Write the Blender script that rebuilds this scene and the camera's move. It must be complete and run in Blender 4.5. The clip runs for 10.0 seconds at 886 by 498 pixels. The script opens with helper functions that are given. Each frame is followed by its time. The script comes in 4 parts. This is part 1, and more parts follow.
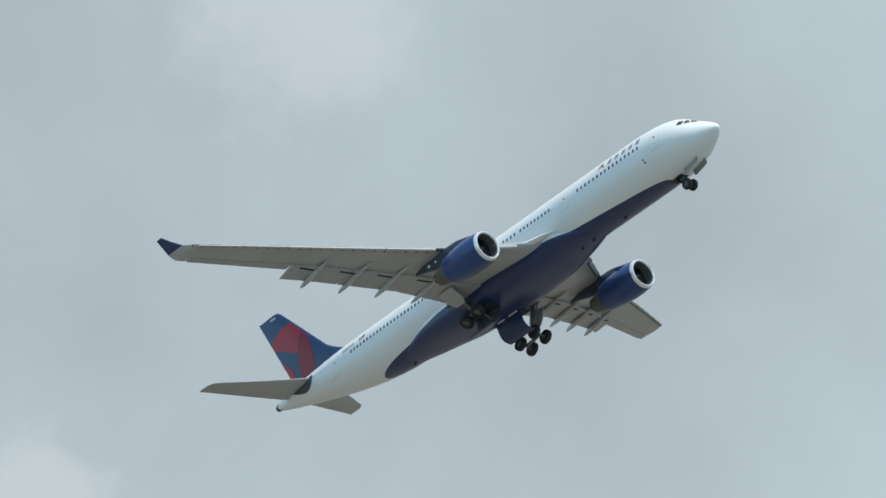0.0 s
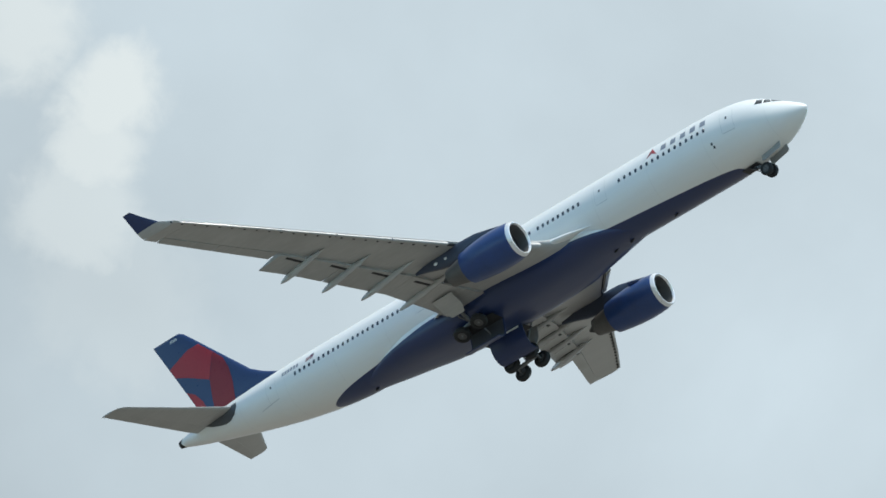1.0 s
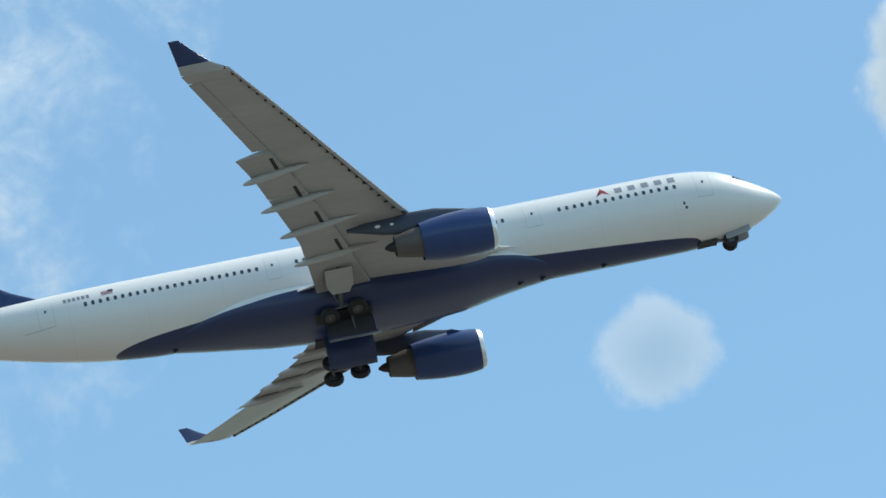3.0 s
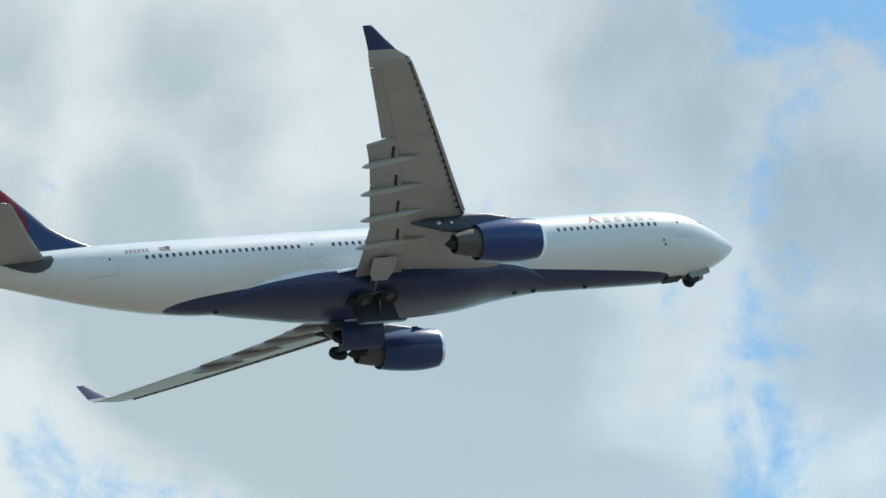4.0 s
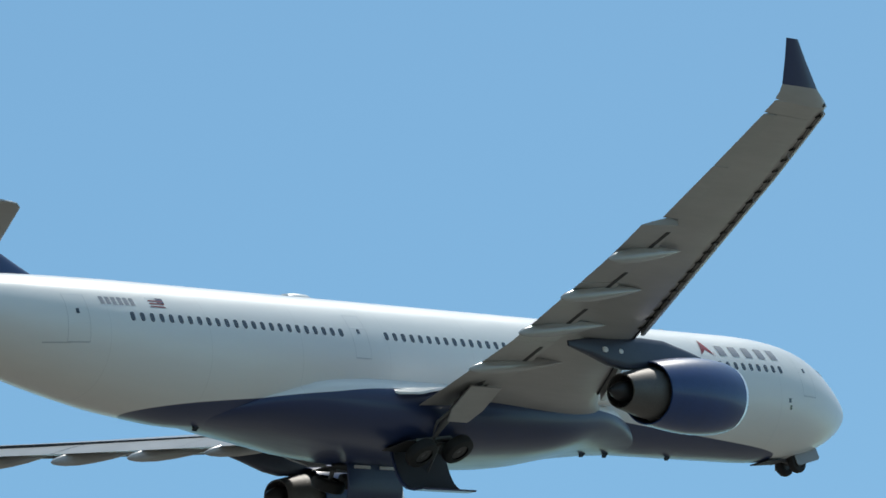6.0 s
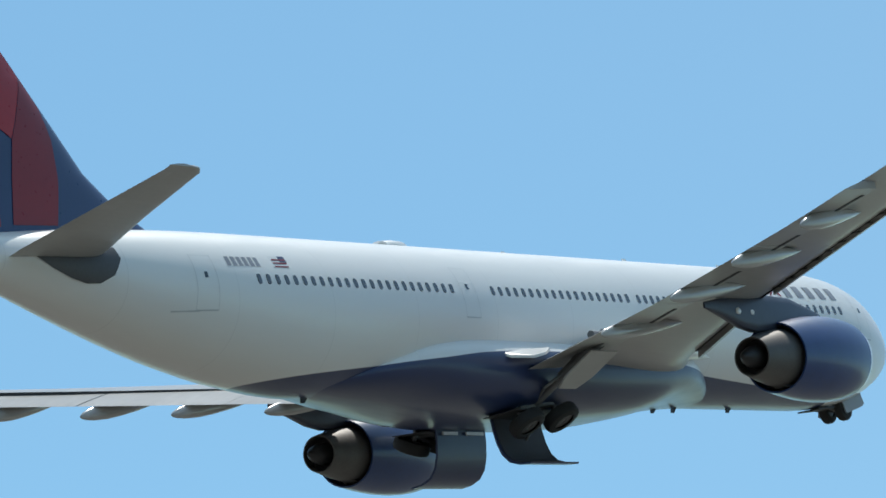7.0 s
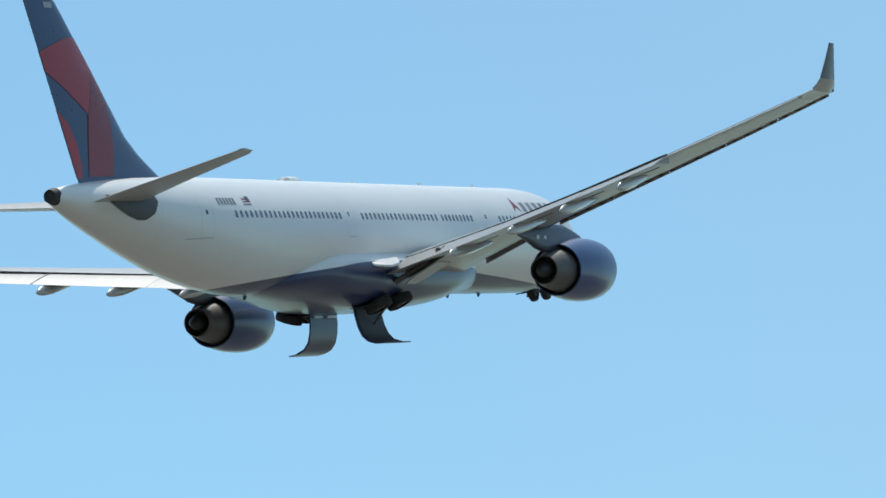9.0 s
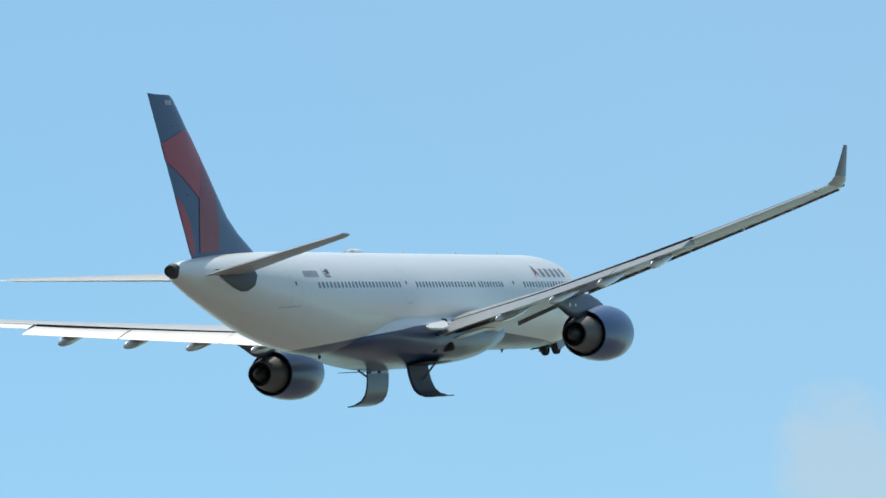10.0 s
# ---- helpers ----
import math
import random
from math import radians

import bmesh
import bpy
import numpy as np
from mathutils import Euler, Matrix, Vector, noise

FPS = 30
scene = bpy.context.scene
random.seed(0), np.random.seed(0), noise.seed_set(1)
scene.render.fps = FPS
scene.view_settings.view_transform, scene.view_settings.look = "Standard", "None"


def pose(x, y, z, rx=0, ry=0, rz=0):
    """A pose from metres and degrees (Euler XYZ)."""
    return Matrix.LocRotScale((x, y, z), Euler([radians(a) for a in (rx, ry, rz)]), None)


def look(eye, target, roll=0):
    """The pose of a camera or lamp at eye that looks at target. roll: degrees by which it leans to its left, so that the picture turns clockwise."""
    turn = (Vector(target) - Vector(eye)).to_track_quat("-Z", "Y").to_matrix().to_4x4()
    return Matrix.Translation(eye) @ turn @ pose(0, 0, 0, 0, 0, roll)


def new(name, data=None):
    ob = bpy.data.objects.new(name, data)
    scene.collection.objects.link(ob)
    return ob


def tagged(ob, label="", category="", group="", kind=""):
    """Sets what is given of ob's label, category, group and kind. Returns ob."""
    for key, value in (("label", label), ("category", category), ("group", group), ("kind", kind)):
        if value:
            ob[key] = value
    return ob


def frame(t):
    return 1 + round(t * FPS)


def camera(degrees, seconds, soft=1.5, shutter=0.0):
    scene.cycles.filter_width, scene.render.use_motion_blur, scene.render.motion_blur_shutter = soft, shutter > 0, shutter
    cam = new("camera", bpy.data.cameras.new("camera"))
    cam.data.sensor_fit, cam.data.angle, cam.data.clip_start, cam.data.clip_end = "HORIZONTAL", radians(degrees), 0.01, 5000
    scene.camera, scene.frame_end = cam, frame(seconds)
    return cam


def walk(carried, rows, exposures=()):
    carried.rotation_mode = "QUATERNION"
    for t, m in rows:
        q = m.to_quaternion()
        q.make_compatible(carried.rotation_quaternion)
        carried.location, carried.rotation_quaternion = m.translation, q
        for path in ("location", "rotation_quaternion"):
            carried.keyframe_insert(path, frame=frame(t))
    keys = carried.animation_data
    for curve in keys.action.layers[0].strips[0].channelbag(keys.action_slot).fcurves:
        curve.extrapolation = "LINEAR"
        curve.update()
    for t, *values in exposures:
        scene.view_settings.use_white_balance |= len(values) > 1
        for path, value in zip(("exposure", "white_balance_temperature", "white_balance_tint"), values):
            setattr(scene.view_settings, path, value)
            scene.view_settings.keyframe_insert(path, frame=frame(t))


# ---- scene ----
# A twin-engined airliner climbs past a camera that stands on an airfield. Metres; the plane's own space: x ahead, y to its left, z up, nose at 0.
cam = camera(9.5, 10.0, soft=1.6)
# seconds, turn of the camera, place and turn of the airliner at its nose
PATH = [
    (0, 103.409, 1.757, 49.151, -326.81, 319.53, 121.36, -0.289, -15.388, 0.174),
    (0.1, 103.815, 1.878, 48.154, -314.54, 319.90, 121.95, -0.323, -15.358, 0.207),
    (0.2, 104.253, 2.033, 47.130, -302.55, 319.87, 122.44, -0.361, -15.326, 0.244),
    (0.3, 104.744, 2.193, 46.093, -290.72, 319.74, 122.86, -0.396, -15.294, 0.280),
    (0.4, 105.155, 2.353, 44.958, -278.93, 319.72, 123.29, -0.423, -15.271, 0.309),
    (0.5, 105.553, 2.476, 43.767, -267.06, 320.01, 123.78, -0.433, -15.260, 0.329),
    (0.6, 105.739, 2.559, 42.574, -254.90, 320.61, 124.39, -0.417, -15.257, 0.337),
    (0.7, 105.963, 2.609, 41.410, -242.54, 321.30, 125.04, -0.377, -15.255, 0.339),
    (0.8, 106.190, 2.628, 40.182, -230.20, 322.00, 125.69, -0.330, -15.254, 0.337),
    (0.9, 106.396, 2.617, 38.824, -218.08, 322.64, 126.27, -0.290, -15.253, 0.333),
    (1, 106.697, 2.508, 37.477, -206.39, 323.19, 126.72, -0.273, -15.253, 0.331),
    (1.1, 106.914, 2.324, 36.090, -195.29, 323.56, 126.95, -0.297, -15.270, 0.337),
    (1.2, 107.150, 2.080, 34.653, -184.61, 323.78, 127.04, -0.353, -15.310, 0.351),
    (1.3, 107.381, 1.749, 33.240, -174.07, 324.02, 127.19, -0.420, -15.359, 0.368),
    (1.4, 107.639, 1.360, 31.739, -163.38, 324.37, 127.62, -0.476, -15.399, 0.381),
    (1.5, 107.971, 0.900, 30.181, -152.24, 324.91, 128.55, -0.499, -15.416, 0.386),
    (1.6, 108.444, 0.384, 28.374, -140.47, 325.59, 130.07, -0.486, -15.400, 0.354),
    (1.7, 109.037, -0.180, 26.330, -128.24, 326.28, 132.07, -0.455, -15.363, 0.280),
    (1.8, 109.675, -0.719, 24.081, -115.81, 326.90, 134.41, -0.415, -15.319, 0.193),
    (1.9, 110.385, -1.216, 21.815, -103.43, 327.43, 136.90, -0.379, -15.282, 0.119),
    (2, 110.953, -1.597, 19.544, -91.33, 327.88, 139.37, -0.356, -15.267, 0.086),
    (2.1, 111.427, -1.860, 17.278, -79.56, 328.38, 141.97, -0.345, -15.271, 0.089),
    (2.2, 111.944, -2.075, 15.068, -67.95, 328.97, 144.86, -0.336, -15.285, 0.104),
    (2.3, 112.549, -2.264, 12.960, -56.44, 329.64, 148.00, -0.327, -15.306, 0.128),
    (2.4, 113.147, -2.398, 10.867, -44.96, 330.34, 151.31, -0.320, -15.332, 0.161),
    (2.5, 113.733, -2.478, 8.787, -33.45, 331.02, 154.75, -0.314, -15.364, 0.199),
    (2.6, 114.299, -2.508, 6.717, -21.86, 331.66, 158.22, -0.308, -15.399, 0.242),
    (2.7, 114.840, -2.491, 4.653, -10.14, 332.20, 161.68, -0.303, -15.435, 0.288),
    (2.8, 115.348, -2.429, 2.592, 1.73, 332.59, 165.04, -0.298, -15.473, 0.335),
    (2.9, 115.817, -2.327, 0.531, 13.80, 332.80, 168.25, -0.293, -15.510, 0.381),
    (3, 116.243, -2.189, -1.534, 26.09, 332.76, 171.23, -0.287, -15.544, 0.425),
    (3.1, 116.620, -2.019, -3.607, 38.62, 332.42, 173.91, -0.281, -15.576, 0.465),
    (3.2, 116.942, -1.821, -5.691, 51.41, 331.73, 176.20, -0.273, -15.603, 0.499),
    (3.3, 117.204, -1.599, -7.790, 64.42, 330.62, 178.04, -0.265, -15.623, 0.525),
    (3.4, 117.428, -1.339, -9.916, 77.78, 328.99, 179.38, -0.255, -15.637, 0.542),
    (3.5, 117.534, -1.074, -12.034, 91.07, 327.35, 180.73, -0.243, -15.642, 0.548),
    (3.6, 117.583, -0.843, -14.155, 104.13, 326.91, 183.02, -0.218, -15.615, 0.544),
    (3.7, 117.794, -0.630, -16.297, 117.26, 327.50, 186.15, -0.174, -15.551, 0.534),
    (3.8, 117.864, -0.487, -18.307, 130.24, 328.10, 189.37, -0.127, -15.475, 0.522),
    (3.9, 117.912, -0.357, -20.229, 142.72, 327.71, 191.86, -0.088, -15.411, 0.513),
    (4, 117.913, -0.252, -21.993, 154.19, 325.31, 192.78, -0.073, -15.384, 0.512),
    (4.1, 117.852, -0.157, -23.566, 164.64, 321.90, 192.41, -0.123, -15.391, 0.543),
    (4.2, 117.811, -0.070, -24.997, 174.36, 318.46, 191.42, -0.242, -15.406, 0.614),
    (4.3, 117.608, -0.076, -26.228, 183.19, 313.98, 189.56, -0.384, -15.424, 0.697),
    (4.4, 117.322, -0.109, -27.482, 190.81, 307.48, 186.57, -0.503, -15.439, 0.766),
    (4.5, 117.085, -0.089, -29.012, 196.84, 298.06, 182.25, -0.553, -15.446, 0.795),
    (4.6, 116.703, -0.146, -30.658, 201.06, 285.23, 176.51, -0.498, -15.420, 0.689),
    (4.7, 116.614, -0.236, -32.440, 203.62, 270.19, 169.76, -0.343, -15.355, 0.434),
    (4.8, 116.551, -0.348, -34.243, 204.73, 254.49, 162.57, -0.152, -15.273, 0.125),
    (4.9, 116.434, -0.472, -35.947, 204.76, 239.45, 155.42, 0.014, -15.192, -0.141),
    (5, 116.302, -0.579, -37.473, 204.16, 226.19, 148.70, 0.093, -15.137, -0.268),
    (5.1, 116.184, -0.659, -38.777, 202.93, 214.70, 142.38, 0.105, -15.101, -0.293),
    (5.2, 116.071, -0.713, -39.948, 201.01, 204.19, 136.19, 0.113, -15.067, -0.314),
    (5.3, 115.933, -0.748, -41.070, 198.65, 194.42, 130.14, 0.115, -15.039, -0.329),
    (5.4, 115.748, -0.758, -42.267, 196.09, 185.20, 124.22, 0.111, -15.019, -0.338),
    (5.5, 115.387, -0.849, -43.430, 193.51, 176.33, 118.44, 0.100, -15.012, -0.341),
    (5.6, 115.074, -1.042, -44.566, 190.79, 167.74, 112.69, 0.069, -15.014, -0.325),
    (5.7, 114.744, -1.232, -45.666, 188.15, 159.71, 107.33, 0.035, -15.021, -0.278),
    (5.8, 114.420, -1.327, -46.715, 185.67, 152.14, 102.52, -0.000, -15.031, -0.206),
    (5.9, 114.098, -1.339, -47.704, 183.14, 144.78, 98.07, -0.037, -15.043, -0.114),
    (6, 113.777, -1.283, -48.635, 180.67, 137.79, 93.98, -0.076, -15.058, -0.005),
    (6.1, 113.456, -1.172, -49.515, 178.39, 131.25, 90.29, -0.115, -15.075, 0.115),
    (6.2, 113.134, -1.019, -50.345, 176.40, 125.27, 87.00, -0.154, -15.092, 0.242),
    (6.3, 112.812, -0.838, -51.129, 174.81, 119.93, 84.12, -0.194, -15.110, 0.372),
    (6.4, 112.492, -0.644, -51.872, 173.73, 115.26, 81.67, -0.234, -15.128, 0.499),
    (6.5, 112.171, -0.448, -52.576, 173.28, 111.32, 79.64, -0.274, -15.144, 0.619),
    (6.6, 111.853, -0.265, -53.245, 173.56, 108.14, 78.05, -0.312, -15.159, 0.728),
    (6.7, 111.540, -0.108, -53.882, 174.68, 105.80, 76.93, -0.349, -15.172, 0.821),
    (6.8, 111.231, 0.009, -54.488, 176.82, 104.33, 76.29, -0.385, -15.182, 0.892),
    (6.9, 110.859, 0.113, -55.086, 180.01, 103.70, 76.13, -0.419, -15.188, 0.939),
    (7, 110.591, 0.216, -55.661, 183.71, 103.40, 76.22, -0.450, -15.190, 0.955),
    (7.1, 110.304, 0.326, -56.221, 187.64, 103.17, 76.49, -0.423, -15.185, 0.941),
    (7.2, 110.044, 0.392, -56.617, 191.99, 103.14, 77.01, -0.393, -15.171, 0.904),
    (7.3, 109.754, 0.557, -57.286, 196.56, 103.23, 77.66, -0.363, -15.152, 0.856),
    (7.4, 109.551, 0.734, -58.045, 201.14, 103.40, 78.35, -0.333, -15.130, 0.805),
    (7.5, 109.384, 0.913, -58.914, 205.52, 103.60, 78.94, -0.306, -15.107, 0.762),
    (7.6, 109.072, 1.044, -59.797, 209.71, 103.93, 79.45, -0.324, -15.076, 0.733),
    (7.7, 108.756, 1.111, -60.619, 213.89, 104.47, 79.92, -0.401, -15.033, 0.714),
    (7.8, 108.557, 1.084, -61.217, 217.99, 105.07, 80.41, -0.499, -14.990, 0.705),
    (7.9, 108.326, 1.048, -61.764, 221.99, 105.60, 80.91, -0.576, -14.957, 0.701),
    (8, 108.078, 1.035, -62.302, 225.81, 105.92, 81.46, -0.594, -14.943, 0.700),
    (8.1, 107.746, 1.051, -62.846, 229.37, 105.99, 82.08, -0.586, -14.971, 0.704),
    (8.2, 107.389, 1.065, -63.346, 232.72, 105.93, 82.79, -0.568, -15.036, 0.712),
    (8.3, 107.213, 1.107, -63.903, 235.99, 105.79, 83.54, -0.544, -15.114, 0.722),
    (8.4, 106.945, 1.116, -64.300, 239.34, 105.63, 84.29, -0.517, -15.180, 0.728),
    (8.5, 106.745, 1.138, -64.681, 242.88, 105.49, 85.00, -0.489, -15.207, 0.726),
    (8.6, 106.623, 1.202, -65.124, 246.63, 105.34, 85.62, -0.453, -15.183, 0.699),
    (8.7, 106.550, 1.295, -65.586, 250.44, 105.11, 86.16, -0.405, -15.125, 0.640),
    (8.8, 106.443, 1.419, -66.095, 254.29, 104.85, 86.68, -0.357, -15.055, 0.562),
    (8.9, 106.694, 1.469, -66.329, 258.19, 104.58, 87.21, -0.319, -14.996, 0.479),
    (9, 106.937, 1.502, -66.501, 262.09, 104.39, 87.81, -0.302, -14.972, 0.406),
    (9.1, 106.969, 1.563, -66.695, 266.16, 104.29, 88.57, -0.312, -14.972, 0.329),
    (9.2, 106.866, 1.630, -66.822, 270.43, 104.27, 89.47, -0.338, -14.972, 0.238),
    (9.3, 106.373, 1.688, -66.935, 274.77, 104.26, 90.39, -0.372, -14.973, 0.150),
    (9.4, 106.246, 1.680, -66.940, 279.03, 104.27, 91.22, -0.402, -14.973, 0.085),
    (9.5, 106.210, 1.644, -67.055, 283.04, 104.22, 91.81, -0.420, -14.973, 0.061),
    (9.6, 106.253, 1.603, -67.422, 286.68, 104.13, 92.09, -0.426, -14.957, 0.074),
    (9.7, 106.327, 1.540, -67.914, 290.03, 104.02, 92.15, -0.429, -14.915, 0.101),
    (9.8, 106.248, 1.468, -68.489, 293.24, 103.88, 92.05, -0.432, -14.860, 0.136),
    (9.9, 106.358, 1.339, -68.893, 296.45, 103.70, 91.93, -0.434, -14.800, 0.174),
    (10, 106.468, 1.204, -69.221, 299.79, 103.52, 91.85, -0.437, -14.748, 0.208),
]
EYE = (0, 0, 1.7)
walk(cam, [(t, pose(*EYE, a, b, c)) for t, a, b, c, *_ in PATH],
     exposures=[(0, 0.22), (0.5, 0.32), (1.0, 0.2), (1.5, 0.29), (2.0, 0.24), (3.5, 0.08), (4.5, -0.12), (5.0, -0.36), (5.5, -0.38), (7.0, -0.24), (8.0, -0.2), (10.0, -0.24)])

# ---- light ----
SUN_AZ, SUN_EL = radians(17), radians(67)
sun_way = Vector((math.cos(SUN_EL) * math.cos(SUN_AZ), math.cos(SUN_EL) * math.sin(SUN_AZ), math.sin(SUN_EL)))
sun_data = bpy.data.lights.new("sun", "SUN")
sun_data.energy, sun_data.angle, sun_data.color = 3.6, radians(0.53), (1.0, 0.95, 0.87)
sun = new("sun", sun_data)
sun.matrix_world = look(sun_way * 300, (0, 0, 0))

world = bpy.data.worlds.new("sky")
scene.world = world
world.use_nodes = True
wn, wl = world.node_tree.nodes, world.node_tree.links
wn.clear()


def wmath(op, a, b=None, c=None, clamp=False):
    n = wn.new("ShaderNodeMath")
    n.operation, n.use_clamp = op, clamp
    for k, v in enumerate((a, b, c)):
        if v is None:
            continue
        if isinstance(v, (int, float)):
            n.inputs[k].default_value = v
        else:
            wl.new(v, n.inputs[k])
    return n.outputs[0]


sky = wn.new("ShaderNodeTexSky")
sky.sky_type, sky.sun_disc = "NISHITA", False
sky.sun_elevation, sky.sun_rotation = SUN_EL, radians(90) - SUN_AZ
sky.air_density, sky.dust_density, sky.ozone_density = 1.0, 0.6, 2.0
coord = wn.new("ShaderNodeTexCoord")
split = wn.new("ShaderNodeSeparateXYZ")
wl.new(coord.outputs["Generated"], split.inputs[0])
azimuth = wmath("ARCTAN2", split.outputs[1], split.outputs[0])
azimuth = wmath("MULTIPLY", azimuth, 180 / math.pi)
height = wmath("MULTIPLY", wmath("ARCSINE", split.outputs[2]), 180 / math.pi)


def cloud_noise(scale, detail, rough, shift, distortion=0.0):
    place = wn.new("ShaderNodeVectorMath")
    place.operation, place.inputs[1].default_value = "ADD", shift
    wl.new(coord.outputs["Generated"], place.inputs[0])
    n = wn.new("ShaderNodeTexNoise")
    n.inputs["Scale"].default_value, n.inputs["Detail"].default_value = scale, detail
    n.inputs["Roughness"].default_value, n.inputs["Distortion"].default_value = rough, distortion
    wl.new(place.outputs[0], n.inputs["Vector"])
    return n.outputs[0]


def cover_ramp(value, stops):
    """A smooth curve through (value, cover)."""
    lo, hi = stops[0][0], stops[-1][0]
    n = wn.new("ShaderNodeValToRGB")
    n.color_ramp.interpolation = "B_SPLINE"
    while len(n.color_ramp.elements) < len(stops):
        n.color_ramp.elements.new(0.5)
    for e, (x, v) in zip(n.color_ramp.elements, stops):
        e.position, e.color = (x - lo) / (hi - lo), (v, v, v, 1)
    wl.new(wmath("DIVIDE", wmath("SUBTRACT", value, lo), hi - lo, clamp=True), n.inputs[0])
    return n.outputs[0]


big = cloud_noise(7.0, 5.0, 0.5, (3.1, 0.4, 1.7), 0.2)
small = cloud_noise(46.0, 7.0, 0.56, (0.3, 5.2, 2.0), 0.5)
fine = cloud_noise(160.0, 6.0, 0.6, (2.3, 1.2, 6.0), 0.4)
body = cloud_noise(11.0, 6.0, 0.5, (7.7, 1.2, 4.0), 0.2)
ragged = wmath("ADD", wmath("MULTIPLY", small, 0.72), wmath("MULTIPLY", fine, 0.28))


def toward(az, el):
    a, e = radians(az), radians(el)
    return math.cos(e) * math.cos(a), math.cos(e) * math.sin(a), math.sin(e)


def lump(az, el, wide):
    """1 at the middle of a cloud lump, 0 at its half width in degrees."""
    far = wn.new("ShaderNodeVectorMath")
    far.operation, far.inputs[1].default_value = "DISTANCE", toward(az, el)
    wl.new(coord.outputs["Generated"], far.inputs[0])
    return wmath("SUBTRACT", 1.0, wmath("DIVIDE", far.outputs["Value"], radians(wide)))


def smooth(value, lo, hi, top=1.0):
    n = wn.new("ShaderNodeMapRange")
    n.interpolation_type = "SMOOTHSTEP"
    n.inputs["From Min"].default_value, n.inputs["From Max"].default_value, n.inputs["To Max"].default_value = lo, hi, top
    wl.new(value, n.inputs["Value"])
    return n.outputs[0]


def blend(factor, under, over):
    n = wn.new("ShaderNodeMix")
    n.data_type = "RGBA"
    for v, k in ((factor, "Factor"), (under, "A"), (over, "B")):
        if isinstance(v, tuple):
            n.inputs[k].default_value = v
        else:
            wl.new(v, n.inputs[k])
    return n.outputs["Result"]


def scaled(colour, amount):
    n = wn.new("ShaderNodeVectorMath")
    n.operation = "SCALE"
    if isinstance(colour, tuple):
        n.inputs[0].default_value = colour
    else:
        wl.new(colour, n.inputs[0])
    wl.new(amount, n.inputs["Scale"])
    return n.outputs[0]


# clear sky, a little greener than the model's blue, with thin haze
sky_light = wn.new("ShaderNodeVectorMath")
sky_light.operation = "MULTIPLY"
sky_light.inputs[1].default_value = (0.119, 0.170, 0.166)
wl.new(sky.outputs[0], sky_light.inputs[0])
haze = cover_ramp(azimuth, [(-20, 0.20), (12, 0.20), (22, 0.14), (34, 0.03), (50, 0.02), (62, 0.05), (72, 0.10), (90, 0.12), (180, 0.1)])
result = blend(haze, sky_light.outputs[0], (0.62, 0.70, 0.74, 1))
# cumulus bank abeam of the camera, in lumps: azimuth, height, half width in degrees, density
BANK = [(83.6, 28.1, 0.76, 0.80), (83.0, 28.5, 0.41, 0.70), (83.4, 27.4, 0.69, 0.65), (83.9, 28.6, 0.49, 0.70), (86.9, 25.2, 0.62, 0.45), (71.5, 29.7, 1.58, 1.00), (71.8, 28.6, 1.30, 1.00), (72.0, 26.9, 1.79, 1.00), (75.9, 26.2, 1.17, 1.00), (77.0, 25.5, 1.30, 1.00), (78.3, 25.1, 1.03, 1.00), (79.5, 24.8, 0.83, 1.00), (77.8, 25.8, 0.99, 1.00), (78.9, 25.1, 0.99, 1.00), (75.0, 25.4, 1.86, 1.00), (73.6, 29.7, 1.40, 1.00), (73.9, 28.5, 1.20, 1.00), (74.0, 26.9, 1.50, 1.00)]
BANK_AHEAD = [(70.7, 29.2, 1.58, 1.00), (68.4, 29.6, 2.28, 1.00), (66.3, 29.0, 2.21, 1.00), (62.9, 28.4, 1.72, 0.95), (66.7, 26.6, 2.28, 1.00), (69.4, 26.3, 2.21, 1.00), (63.0, 26.7, 1.38, 0.95), (61.6, 29.5, 1.03, 0.80), (58.7, 27.7, 1.51, 1.00), (55.6, 29.0, 1.17, 0.75), (58.1, 26.2, 1.17, 0.95), (60.6, 25.9, 1.38, 1.00), (62.5, 24.9, 1.58, 1.00), (66.4, 25.1, 1.79, 1.00), (54.7, 28.6, 1.08, 0.80), (55.0, 26.9, 0.76, 0.40), (60.5, 24.8, 0.62, 0.50), (62.3, 28.0, 2.28, 1.00), (58.7, 27.9, 1.58, 0.80), (55.0, 28.0, 0.62, 0.50), (58.9, 25.8, 1.30, 0.80), (55.4, 25.3, 0.69, 0.35)]
rim, thick = None, None
shred = wmath("MULTIPLY", wmath("SUBTRACT", ragged, 0.5), 4.0)
wisp = wmath("MULTIPLY", wmath("SUBTRACT", ragged, 0.5), 2.7)
for az, el, wide, dense in BANK + BANK_AHEAD:
    near = wmath("MULTIPLY", lump(az, el, wide * 1.15), 1.7)
    cover = smooth(wmath("ADD", near, wisp if az > 64 else shred), 0.0, 0.62 if az > 64 else 0.95, dense)
    rim = cover if rim is None else wmath("MAXIMUM", rim, cover)
    thick = near if thick is None else wmath("MAXIMUM", thick, near)
